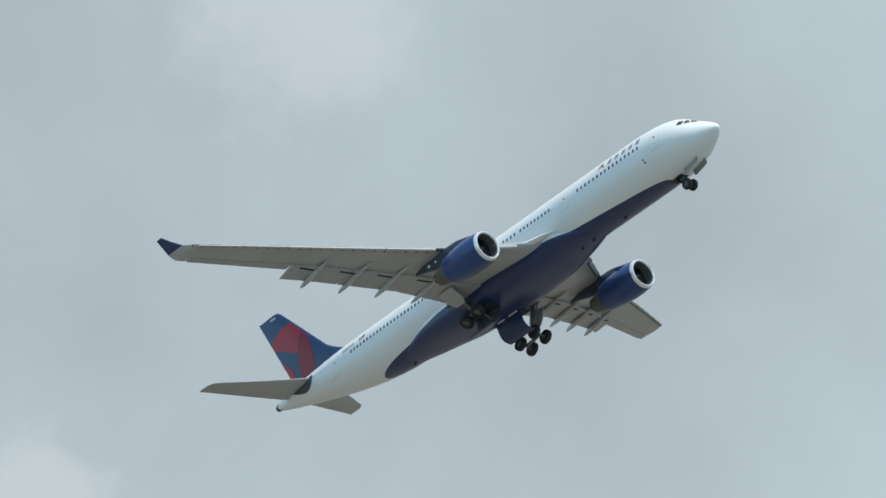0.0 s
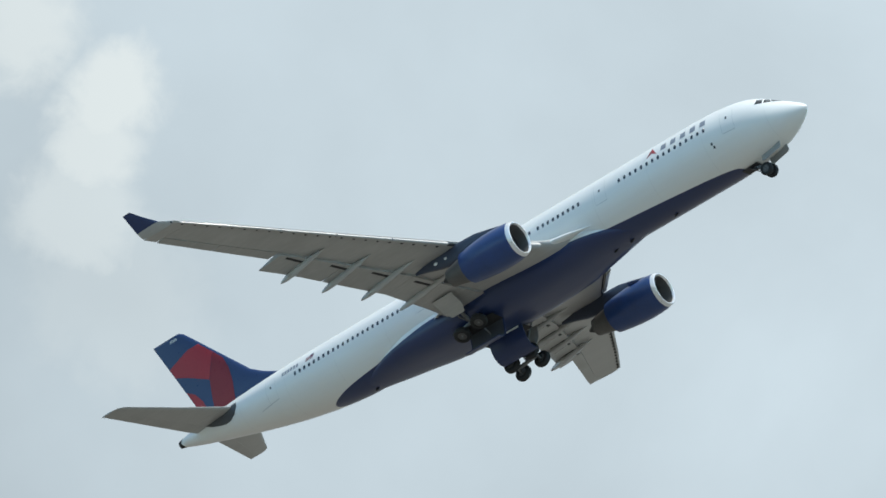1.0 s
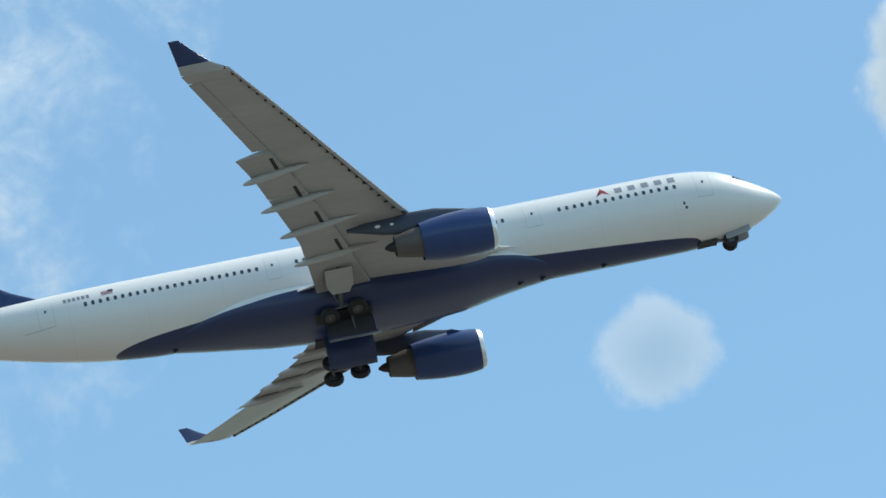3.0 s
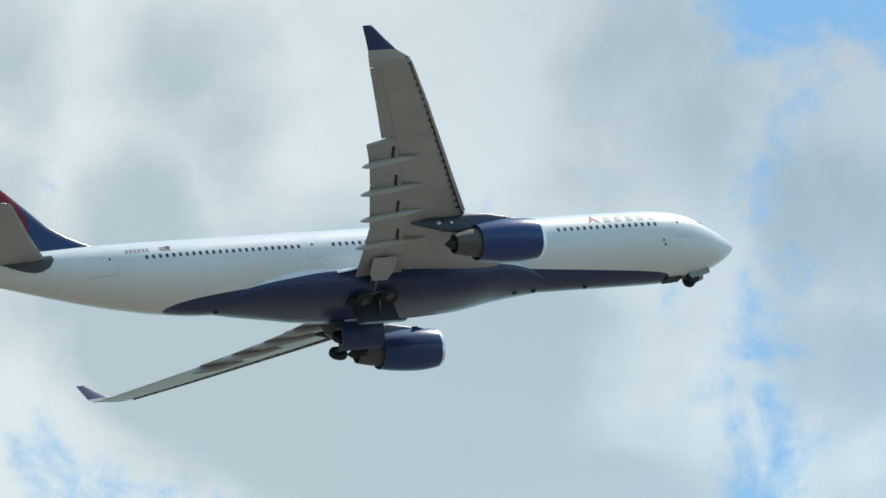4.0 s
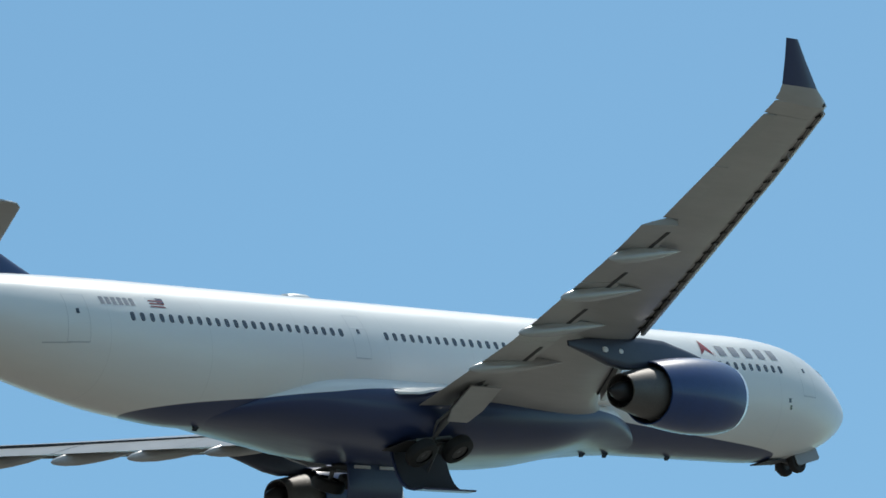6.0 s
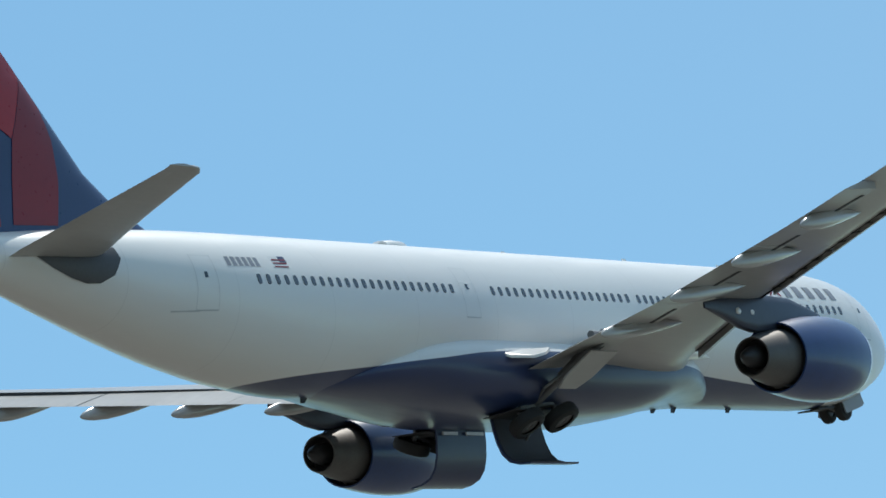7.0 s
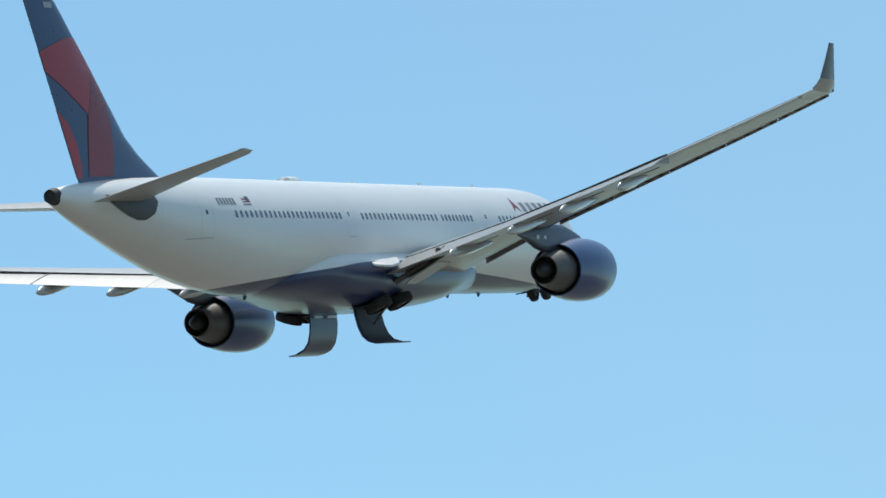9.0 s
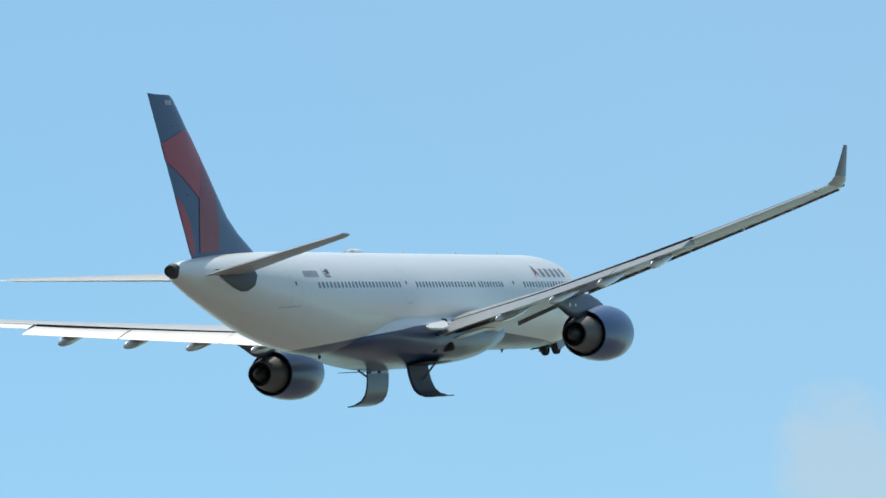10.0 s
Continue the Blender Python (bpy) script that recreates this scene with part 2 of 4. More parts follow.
# bright at its edges, greyer where it is deep
shade = wmath("ADD", wmath("MULTIPLY", thick, 0.34), wmath("MULTIPLY", wmath("SUBTRACT", body, 0.5), 3.2))
bank_light = cover_ramp(azimuth, [(50, 0.84), (56, 0.90), (62, 0.94), (70, 1.0), (76, 1.16), (88, 1.1)])
lower = cover_ramp(azimuth, [(50, 0.09), (64, 0.08), (68, 0.02), (72, -0.07), (78, -0.07), (90, 0.0)])
bank_light = wmath("MULTIPLY", bank_light, wmath("ADD", 1.0, wmath("MULTIPLY", lower, wmath("SUBTRACT", 27.0, height))))
thin = cover_ramp(azimuth, [(50, 0.62), (58, 0.66), (64, 0.78), (70, 0.92), (90, 0.93)])
bank = blend(smooth(shade, 0.0, 0.55), (0.74, 0.82, 0.83, 1), (0.47, 0.56, 0.585, 1))
result = blend(wmath("MULTIPLY", rim, thin), result, scaled(bank, bank_light))
# the overcast sheet towards the runway's start, brighter as it thins
sheet = wmath("ADD", azimuth, wmath("MULTIPLY", wmath("SUBTRACT", ragged, 0.5), 14.0))
sheet = smooth(sheet, 93.0, 99.0)
GAPS = [(106.9, 20.7, 0.34, 0.80), (106.5, 23.5, 0.37, 0.75), (105.2, 23.6, 0.37, 0.85), (105.5, 20.3, 0.27, 0.45)]
for az, el, wide, dense in GAPS:
    open_sky = smooth(wmath("ADD", lump(az, el, wide * 1.3), wisp), 0.0, 0.7, dense)
    sheet = wmath("MULTIPLY", sheet, wmath("SUBTRACT", 1.0, open_sky))
sheet_light = cover_ramp(azimuth, [(95, 0.78), (104, 0.74), (110, 0.66), (116, 0.60), (122, 0.59), (127, 0.565), (132, 0.51), (138, 0.485), (145, 0.47), (180, 0.45)])
mottle = wmath("ADD", 1.0, wmath("ADD", wmath("MULTIPLY", wmath("SUBTRACT", body, 0.5), 0.55), wmath("MULTIPLY", wmath("SUBTRACT", big, 0.5), 0.35)))
result = blend(sheet, result, scaled((0.85, 1.0, 1.09), wmath("MULTIPLY", sheet_light, mottle)))
# single bright heads before the sheet: azimuth, height, half width in degrees, density
HEADS = [(130.4, 18.4, 0.69, 0.85), (131.3, 19.2, 0.75, 0.70), (130.5, 17.9, 0.66, 0.75), (130.7, 17.3, 0.75, 0.50), (130.4, 16.3, 1.00, 0.20), (140.3, 15.9, 1.25, 0.30), (143.2, 10.9, 0.75, 0.40), (118.8, 15.6, 0.94, 0.90), (117.9, 16.0, 0.69, 0.80), (108.0, 19.3, 0.81, 0.80), (106.8, 20.0, 1.07, 0.60), (106.2, 22.7, 0.94, 0.60), (108.7, 18.5, 0.81, 0.80), (114.6, 20.6, 0.94, 0.50), (113.8, 20.0, 0.81, 0.50), (105.5, 21.2, 0.81, 0.60), (16.0, 14.0, 0.81, 0.40)]
heads = None
for az, el, wide, dense in HEADS:
    puff = smooth(wmath("ADD", wmath("MULTIPLY", lump(az, el, wide * 1.2), 1.5), wisp), 0.0, 0.95, dense)
    heads = puff if heads is None else wmath("MAXIMUM", heads, puff)
head_light = cover_ramp(azimuth, [(10, 0.9), (90, 1.2), (108, 1.18), (118, 1.05), (128, 0.95), (140, 0.8), (150, 0.8)])
result = blend(heads, result, scaled((0.74, 0.80, 0.80), head_light))
back = wn.new("ShaderNodeBackground")
wl.new(result, back.inputs["Color"])
back.inputs["Strength"].default_value = 1.0
wl.new(back.outputs[0], wn.new("ShaderNodeOutputWorld").inputs["Surface"])


# ---- materials ----
def material(name, colour, rough=0.4, metal=0.0, coat=0.0, grain=0.06, scale=0.6, streak=0.0, bump=0.0, spec=0.5):
    """A painted or bare surface with cloudy wear at two scales, in the plane's metres. streak: dirt drawn out along the airflow."""
    m = bpy.data.materials.new(name)
    m.use_nodes = True
    n, l = m.node_tree.nodes, m.node_tree.links
    p = n["Principled BSDF"]
    p.inputs["Roughness"].default_value, p.inputs["Metallic"].default_value = rough, metal
    p.inputs["Coat Weight"].default_value, p.inputs["Coat Roughness"].default_value = coat, 0.08
    p.inputs["Specular IOR Level"].default_value = spec
    c = n.new("ShaderNodeTexCoord")
    stretch = n.new("ShaderNodeMapping")
    stretch.inputs["Scale"].default_value = (0.18 if streak else 1.0, 1.0, 1.0)
    l.new(c.outputs["Object"], stretch.inputs[0])
    coarse, fine = n.new("ShaderNodeTexNoise"), n.new("ShaderNodeTexNoise")
    coarse.inputs["Scale"].default_value, coarse.inputs["Detail"].default_value = scale, 4
    fine.inputs["Scale"].default_value, fine.inputs["Detail"].default_value = scale * 9, 5
    l.new(stretch.outputs[0], coarse.inputs["Vector"])
    l.new(stretch.outputs[0], fine.inputs["Vector"])
    both = n.new("ShaderNodeMath")
    both.operation = "ADD"
    l.new(coarse.outputs[0], both.inputs[0])
    l.new(fine.outputs[0], both.inputs[1])
    amount = n.new("ShaderNodeMapRange")
    amount.inputs["From Min"].default_value, amount.inputs["From Max"].default_value = 0.6, 1.4
    amount.inputs["To Min"].default_value, amount.inputs["To Max"].default_value = 1 - grain - streak, 1 + grain
    l.new(both.outputs[0], amount.inputs[0])
    tint = n.new("ShaderNodeVectorMath")
    tint.operation = "SCALE"
    tint.inputs[0].default_value = colour
    l.new(amount.outputs[0], tint.inputs["Scale"])
    l.new(tint.outputs[0], p.inputs["Base Color"])
    gloss = n.new("ShaderNodeMapRange")
    gloss.inputs["To Min"].default_value, gloss.inputs["To Max"].default_value = max(0.04, rough - 0.07), rough + 0.07
    l.new(fine.outputs[0], gloss.inputs[0])
    l.new(gloss.outputs[0], p.inputs["Roughness"])
    if bump:
        b = n.new("ShaderNodeBump")
        b.inputs["Strength"].default_value, b.inputs["Distance"].default_value = bump, 0.02
        l.new(fine.outputs[0], b.inputs["Height"])
        l.new(b.outputs[0], p.inputs["Normal"])
    return m


NAVY = (0.022, 0.038, 0.108)
WHITE = (0.79, 0.80, 0.785)


def livery_paint():
    """Gloss white with the navy belly, whose edge runs along the lower flank, panel joints every few metres and faint dirt."""
    m = material("white_and_navy_paint", WHITE, 0.34, coat=0.2, grain=0.012, scale=0.25, streak=0.02)
    n, l = m.node_tree.nodes, m.node_tree.links
    p = n["Principled BSDF"]
    white = p.inputs["Base Color"].links[0].from_socket
    place = n.new("ShaderNodeTexCoord")
    xyz = n.new("ShaderNodeSeparateXYZ")
    l.new(place.outputs["Object"], xyz.inputs[0])

    def op(kind, a, b, clamp=False):
        o = n.new("ShaderNodeMath")
        o.operation, o.use_clamp = kind, clamp
        for k, v in enumerate((a, b)):
            if isinstance(v, (int, float)):
                o.inputs[k].default_value = v
            else:
                l.new(v, o.inputs[k])
        return o.outputs[0]

    along = op("DIVIDE", op("MULTIPLY", xyz.outputs[0], -1.0), 64.0, True)
    edge = n.new("ShaderNodeFloatCurve")
    curve = edge.mapping.curves[0]
    # station along the body, height of the paint's edge
    stops = [(6.0, -2.95), (6.6, -2.66), (8.0, -2.54), (12.0, -2.33), (17.0, -2.08), (22.0, -1.80), (28.0, -1.55), (33.5, -1.52), (39.0, -1.82), (44.0, -2.16), (47.5, -2.42), (49.6, -2.62), (50.6, -2.9)]
    pts = [(0.0, 0.0)] + [(s / 64, (z + 3) / 2) for s, z in stops] + [(1.0, 0.0)]
    curve.points[0].location, curve.points[1].location = pts[0], pts[-1]
    for q in pts[1:-1]:
        curve.points.new(*q)
    edge.mapping.update()
    l.new(along, edge.inputs["Value"])
    line = op("SUBTRACT", op("MULTIPLY", edge.outputs[0], 2.0), 3.0)
    inside = op("MULTIPLY", op("GREATER_THAN", xyz.outputs[0], -50.5), op("LESS_THAN", xyz.outputs[0], -6.05))
    navy = op("MULTIPLY", op("MULTIPLY_ADD", op("SUBTRACT", line, xyz.outputs[2]), 40.0, True), inside)
    blue = n.new("ShaderNodeMix")
    blue.data_type = "RGBA"
    l.new(navy, blue.inputs["Factor"])
    l.new(white, blue.inputs["A"])
    blue.inputs["B"].default_value = (*NAVY, 1)
    dull = n.new("ShaderNodeMapRange")
    dull.inputs["To Min"].default_value, dull.inputs["To Max"].default_value = 0.5, 0.42
    l.new(navy, dull.inputs[0])
    l.new(dull.outputs[0], p.inputs["Specular IOR Level"])
    # skin joints: thin rings along the body
    ring = op("ABSOLUTE", op("SUBTRACT", op("FRACT", op("DIVIDE", xyz.outputs[0], 5.33), 0), 0.5), 0)
    joint = op("MULTIPLY", op("LESS_THAN", ring, 0.0035), 0.10)
    dark = n.new("ShaderNodeMix")
    dark.data_type = "RGBA"
    dark.blend_type = "MULTIPLY"
    l.new(joint, dark.inputs["Factor"])
    l.new(blue.outputs["Result"], dark.inputs["A"])
    dark.inputs["B"].default_value = (0.2, 0.2, 0.2, 1)
    l.new(dark.outputs["Result"], p.inputs["Base Color"])
    return m


LIVERY = livery_paint()
PAINT_WHITE = material("white_paint", WHITE, 0.3, coat=0.4, grain=0.03, streak=0.03)
PAINT_NAVY = material("navy_paint", NAVY, 0.35, coat=0.15, grain=0.12, scale=0.8, spec=0.4)
PAINT_FIN = material("blue_fin_paint", (0.017, 0.042, 0.125), 0.3, coat=0.15, grain=0.08, scale=0.5, spec=0.4)
PAINT_COWL = material("blue_cowl_paint", (0.018, 0.052, 0.175), 0.32, coat=0.3, spec=0.4, grain=0.12, scale=0.8)
PAINT_RED = material("red_paint", (0.36, 0.026, 0.036), 0.3, coat=0.1, spec=0.3, grain=0.08)
PAINT_MAROON = material("dark_red_paint", (0.22, 0.016, 0.026), 0.3, coat=0.1, spec=0.3, grain=0.08)
WING_GREY = material("grey_wing_paint", (0.40, 0.40, 0.39), 0.36, coat=0.15, grain=0.08, scale=0.5, streak=0.07)
FLAP_GREY = material("light_grey_flap_paint", (0.39, 0.388, 0.378), 0.38, grain=0.09, scale=0.6, streak=0.10)
FAIRING_GREY = material("light_grey_fairing_paint", (0.43, 0.43, 0.42), 0.22, coat=0.6, grain=0.06, scale=0.6, streak=0.05)
DOOR_GREY = material("grey_nose_door_paint", (0.30, 0.31, 0.31), 0.4, grain=0.1, scale=1.0)
LIP_METAL = material("polished_lip_metal", (0.86, 0.86, 0.86), 0.30, 0.6, grain=0.04)
HOT_METAL = material("heat_stained_metal", (0.12, 0.115, 0.11), 0.55, 0.35, grain=0.2, scale=1.5)
DARK_METAL = material("dark_metal", (0.035, 0.036, 0.04), 0.45, 0.4, grain=0.2, scale=2)
# near-black that stands for the shade inside gaps, wells and ducts
GAP_DARK = material("dark_gap_shade", (0.03, 0.03, 0.032), 0.7, grain=0.2, scale=2)
STEEL = material("grey_gear_steel", (0.17, 0.175, 0.18), 0.4, 0.3, grain=0.12, scale=2)
RUBBER = material("tyre_rubber", (0.018, 0.018, 0.019), 0.8, grain=0.25, scale=4, bump=0.2)
GLASS_DARK = material("dark_window_glass", (0.045, 0.055, 0.07), 0.15, coat=0.6, grain=0.1, scale=3)
PRIMER = material("grey_door_lining", (0.060, 0.063, 0.075), 0.55, grain=0.15, scale=1.2)
MARK_GREY = material("blue_grey_marking", (0.22, 0.25, 0.30), 0.5, grain=0.1)
PYLON_GREY = material("dark_pylon_paint", (0.045, 0.055, 0.085), 0.4, grain=0.2, scale=1.5)
PLATE_GREY = material("dark_grey_rubbing_plate", (0.075, 0.075, 0.08), 0.5, grain=0.15, scale=1.0)
RIM_GREY = material("dull_wheel_rim", (0.10, 0.10, 0.10), 0.5, 0.3, grain=0.2, scale=3)
GLASS_BLACK = material("cockpit_glass", (0.012, 0.014, 0.018), 0.1, coat=0.5, grain=0.1, scale=3)
LINE_GREY = material("grey_seam", (0.52, 0.54, 0.55), 0.5, grain=0.1)
GRASS = material("dry_airfield_grass", (0.150, 0.140, 0.122), 0.95, grain=0.35, scale=0.02, bump=0.3, spec=0.1)


# ---- mesh helpers ----
def part(name, bm, mat, parent=None, label="", smooth=True, m=None):
    """Links a bmesh as one mesh object under its thing."""
    bmesh.ops.recalc_face_normals(bm, faces=bm.faces)
    me = bpy.data.meshes.new(name)
    bm.to_mesh(me)
    bm.free()
    for one in (mat if isinstance(mat, (list, tuple)) else (mat,)):
        me.materials.append(one)
    if smooth:
        me.shade_smooth()
        me.set_sharp_from_angle(angle=radians(38))
    ob = new(name, me)
    ob.parent = parent
    if m is not None:
        ob.matrix_basis = m
    if label:
        ob["label"] = label
    return ob


def rings(bm, loops, closed=True, caps=(True, True)):
    """Skins a row of equally long loops of points."""
    rows = [[bm.verts.new(q) for q in loop] for loop in loops]
    n = len(rows[0])
    for a, b in zip(rows, rows[1:]):
        for k in range(n if closed else n - 1):
            bm.faces.new((a[k], a[(k + 1) % n], b[(k + 1) % n], b[k]))
    if caps[0]:
        bm.faces.new(rows[0])
    if caps[1]:
        bm.faces.new(rows[-1][::-1])
    return rows


def glide(xs, ys, x):
    """A curve through the points that does not overshoot."""
    k = min(max(int(np.searchsorted(xs, x)) - 1, 0), len(xs) - 2)
    h, d = np.diff(xs), np.diff(ys) / np.diff(xs)
    slope = lambda i: d[0] if i == 0 else d[-1] if i == len(xs) - 1 else 0.0 if d[i - 1] * d[i] <= 0 else 2 * d[i - 1] * d[i] / (d[i - 1] + d[i])
    t = (x - xs[k]) / h[k]
    return (2 * t**3 - 3 * t * t + 1) * ys[k] + (t**3 - 2 * t * t + t) * h[k] * slope(k) + (3 * t * t - 2 * t**3) * ys[k + 1] + (t**3 - t * t) * h[k] * slope(k + 1)


def turned(bm, profile, axis="x", n=40, centre=(0, 0, 0)):
    """A surface turned about x through the centre: profile of (x, radius)."""
    loops = []
    for x, r in profile:
        loops.append([(centre[0] + x, centre[1] + r * math.cos(2 * math.pi * k / n), centre[2] + r * math.sin(2 * math.pi * k / n)) for k in range(n)])
    rings(bm, loops, caps=(False, False))


def rod(bm, a, b, r, r2=None, n=12):
    a, b = Vector(a), Vector(b)
    q = (b - a).to_track_quat("Z", "Y")
    loops = []
    for p, rr in ((a, r), (b, r if r2 is None else r2)):
        loops.append([p + q @ Vector((rr * math.cos(2 * math.pi * k / n), rr * math.sin(2 * math.pi * k / n), 0)) for k in range(n)])
    rings(bm, loops)


def plate(bm, corners, thick, way):
    """A slab from a polygon, thickened along way."""
    way = Vector(way).normalized() * thick
    a = [bm.verts.new(Vector(c)) for c in corners]
    b = [bm.verts.new(Vector(c) + way) for c in corners]
    bm.faces.new(a)
    bm.faces.new(b[::-1])
    for k in range(len(a)):
        bm.faces.new((a[k], b[k], b[(k + 1) % len(a)], a[(k + 1) % len(a)]))


# ---- ground ----
bm = bmesh.new()
bmesh.ops.create_circle(bm, cap_ends=True, segments=96, radius=4800)
ground = tagged(part("ground", bm, GRASS, smooth=False), "flat dry grass airfield under the climbing airliner", "ground", kind="structure")

# ---- the airliner ----
airliner = tagged(new("airliner"), "white twin-engined airliner with navy belly and red fin, climbing", "airliner")

# station, top, bottom, half width
BODY = [(0.05, -0.45, -0.49, 0.02), (0.15, -0.27, -0.68, 0.24), (0.4, -0.05, -0.94, 0.52), (1.0, 0.38, -1.36, 0.99), (1.8, 0.86, -1.78, 1.46), (2.6, 1.38, -2.10, 1.84), (3.4, 1.87, -2.34, 2.13),
        (4.5, 2.33, -2.57, 2.42), (6, 2.63, -2.75, 2.66), (8, 2.79, -2.82, 2.8), (9.5, 2.82, -2.82, 2.82), (42, 2.82, -2.82, 2.82), (44.5, 2.82, -2.79, 2.81), (48, 2.82, -2.46, 2.7),
        (51, 2.8, -1.94, 2.48), (54, 2.74, -1.26, 2.12), (57, 2.64, -0.48, 1.66), (60, 2.45, 0.36, 1.14), (62, 2.28, 0.96, 0.74), (63.2, 2.12, 1.38, 0.42), (63.6, 2.02, 1.52, 0.28)]
_S, _TOP, _BOT, _HW = (np.array(c, float) for c in zip(*BODY))


def body_at(s):
    return glide(_S, _TOP, s), glide(_S, _BOT, s), glide(_S, _HW, s)


def skin(s, z, side=-1):
    """The body's surface at a station and height, and its outward normal, on one side."""
    top, bot, hw = body_at(s)
    mid, half = (top + bot) / 2, (top - bot) / 2
    w = math.sqrt(max(0.0, 1 - ((z - mid) / half) ** 2))
    normal = Vector((0, side * w / hw, (z - mid) / half**2)).normalized()
    return Vector((-s, side * hw * w, z)), normal


def fuselage():
    bm = bmesh.new()
    stations = sorted({round(float(v), 3) for v in np.r_[0.05, 0.08, 0.15, 0.25, np.linspace(0.4, 10, 28), np.linspace(10, 42, 30), np.linspace(42, 63.6, 34)]})
    loops = []
    for s in stations:
        top, bot, hw = body_at(s)
        loops.append([(-s, hw * math.cos(a), (top + bot) / 2 + (top - bot) / 2 * math.sin(a)) for a in np.linspace(0, 2 * math.pi, 72, endpoint=False)])
    rings(bm, loops)
    return part("fuselage", bm, LIVERY, airliner, "glossy white fuselage with a navy belly")


def belly_fairing():
    """The bulge between the wings."""
    rows = [(16.4, 0.7, -2.5, -2.79), (18.6, 2.0, -1.5, -2.87), (21, 2.85, -0.72, -3.05), (23, 3.08, -0.55, -3.35), (25.5, 3.2, -0.55, -3.56), (29, 3.28, -0.55, -3.66), (33, 3.26, -0.5, -3.66),
            (36, 3.1, -0.45, -3.5), (38.5, 2.85, -0.6, -3.26), (41, 2.35, -1.3, -3.02), (44.5, 0.9, -2.3, -2.74)]
    s, hw, top, bot = (np.array(c, float) for c in zip(*rows))
    bm, loops = bmesh.new(), []
    for x in np.linspace(16.4, 44.5, 48):
        w, t, b = glide(s, hw, x), glide(s, top, x), glide(s, bot, x)
        m = b * 0.45 + t * 0.55
        loop = []
        for a in np.linspace(0, 2 * math.pi, 48, endpoint=False):
            c, d = math.cos(a), math.sin(a)
            square = min(1.0, max(0.0, min(x - 18.5, 42.5 - x) / 5))
            e = 1 - 0.38 * square if d < 0 else 1.0
            loop.append((-x, w * math.copysign(abs(c) ** e, c), m + (t - m if d > 0 else m - b) * math.copysign(abs(d) ** (1 - 0.2 * square if d < 0 else 1), d)))
        loops.append(loop)
    rings(bm, loops)
    return part("belly_fairing", bm, LIVERY, airliner, "navy wing-to-body fairing with white flank")


fuselage()
belly_fairing()

# ---- wings ----
LE = np.array([(2.0, 20.2), (2.9, 21.4), (3.9, 22.75), (9.25, 26.95), (16.95, 31.55), (23.8, 35.65), (28.8, 38.8)], float)
TE = np.array([(2.0, 32.4), (2.9, 32.5), (3.9, 32.6), (9.25, 33.55), (16.95, 36.35), (23.8, 39.6), (28.8, 42.0)], float)


def wing_line(y):
    y = abs(y)
    z = -2.02 + 0.150 * y + 0.0006 * y * y
    return float(np.interp(y, LE[:, 0], LE[:, 1])), float(np.interp(y, TE[:, 0], TE[:, 1])), z


def thick_at(u, ratio):
    """Half thickness of the aerofoil at u of its chord."""
    return 5 * ratio * (0.2969 * math.sqrt(u) - 0.126 * u - 0.3516 * u * u + 0.2843 * u**3 - 0.1036 * u**4)


def foil_loop(y, le, te, z, ratio, u0=0.0, u1=1.0, n=14, droop=0.0, shift=(0, 0)):
    """One section from u0 to u1 of the chord. droop: degrees about the section's front, nose-down."""
    chord, up, down = te - le, [], []
    for k in range(n + 1):
        u = u0 + (u1 - u0) * (1 - math.cos(math.pi * k / n)) / 2
        h = thick_at(u, ratio) * chord
        camber = 0.018 * chord * math.sin(math.pi * u) - 0.02 * chord * u * u
        up.append((le + u * chord, z + camber + h * 0.95))
        down.append((le + u * chord, z + camber - h * 1.05))
    loop = up + down[::-1][1:] if u0 == 0 else up + down[::-1]
    if u0 == 0:
        loop = loop[:-1]
    if droop or shift != (0, 0):
        ox, oz, c, s = le + u0 * chord, z, math.cos(radians(droop)), math.sin(radians(droop))
        loop = [(ox + (x - ox) * c + (q - oz) * s + shift[0], oz - (x - ox) * s + (q - oz) * c + shift[1]) for x, q in loop]
    return [(-x, y, q) for x, q in loop]


def ratio_at(y):
    return float(np.interp(abs(y), [2, 9.4, 29.4], [0.128, 0.112, 0.095]))


def flap_loop(side, y, droop=4):
    le, te, z = wing_line(y)
    c = te - le
    return foil_loop(side * y, le, te + 0.9, z, ratio_at(y) * 0.85, min(0.67, (0.77 * c - 0.42) / (c + 0.9)), 1.0, 8, droop, (0.42, -0.20))


def flap_under(side, y, s):
    """A point just below the flap at a station."""
    low = flap_loop(side, y)[9:][::-1]
    return -s, side * y, float(np.interp(s, [-p[0] for p in low], [p[2] for p in low])) - 0.015


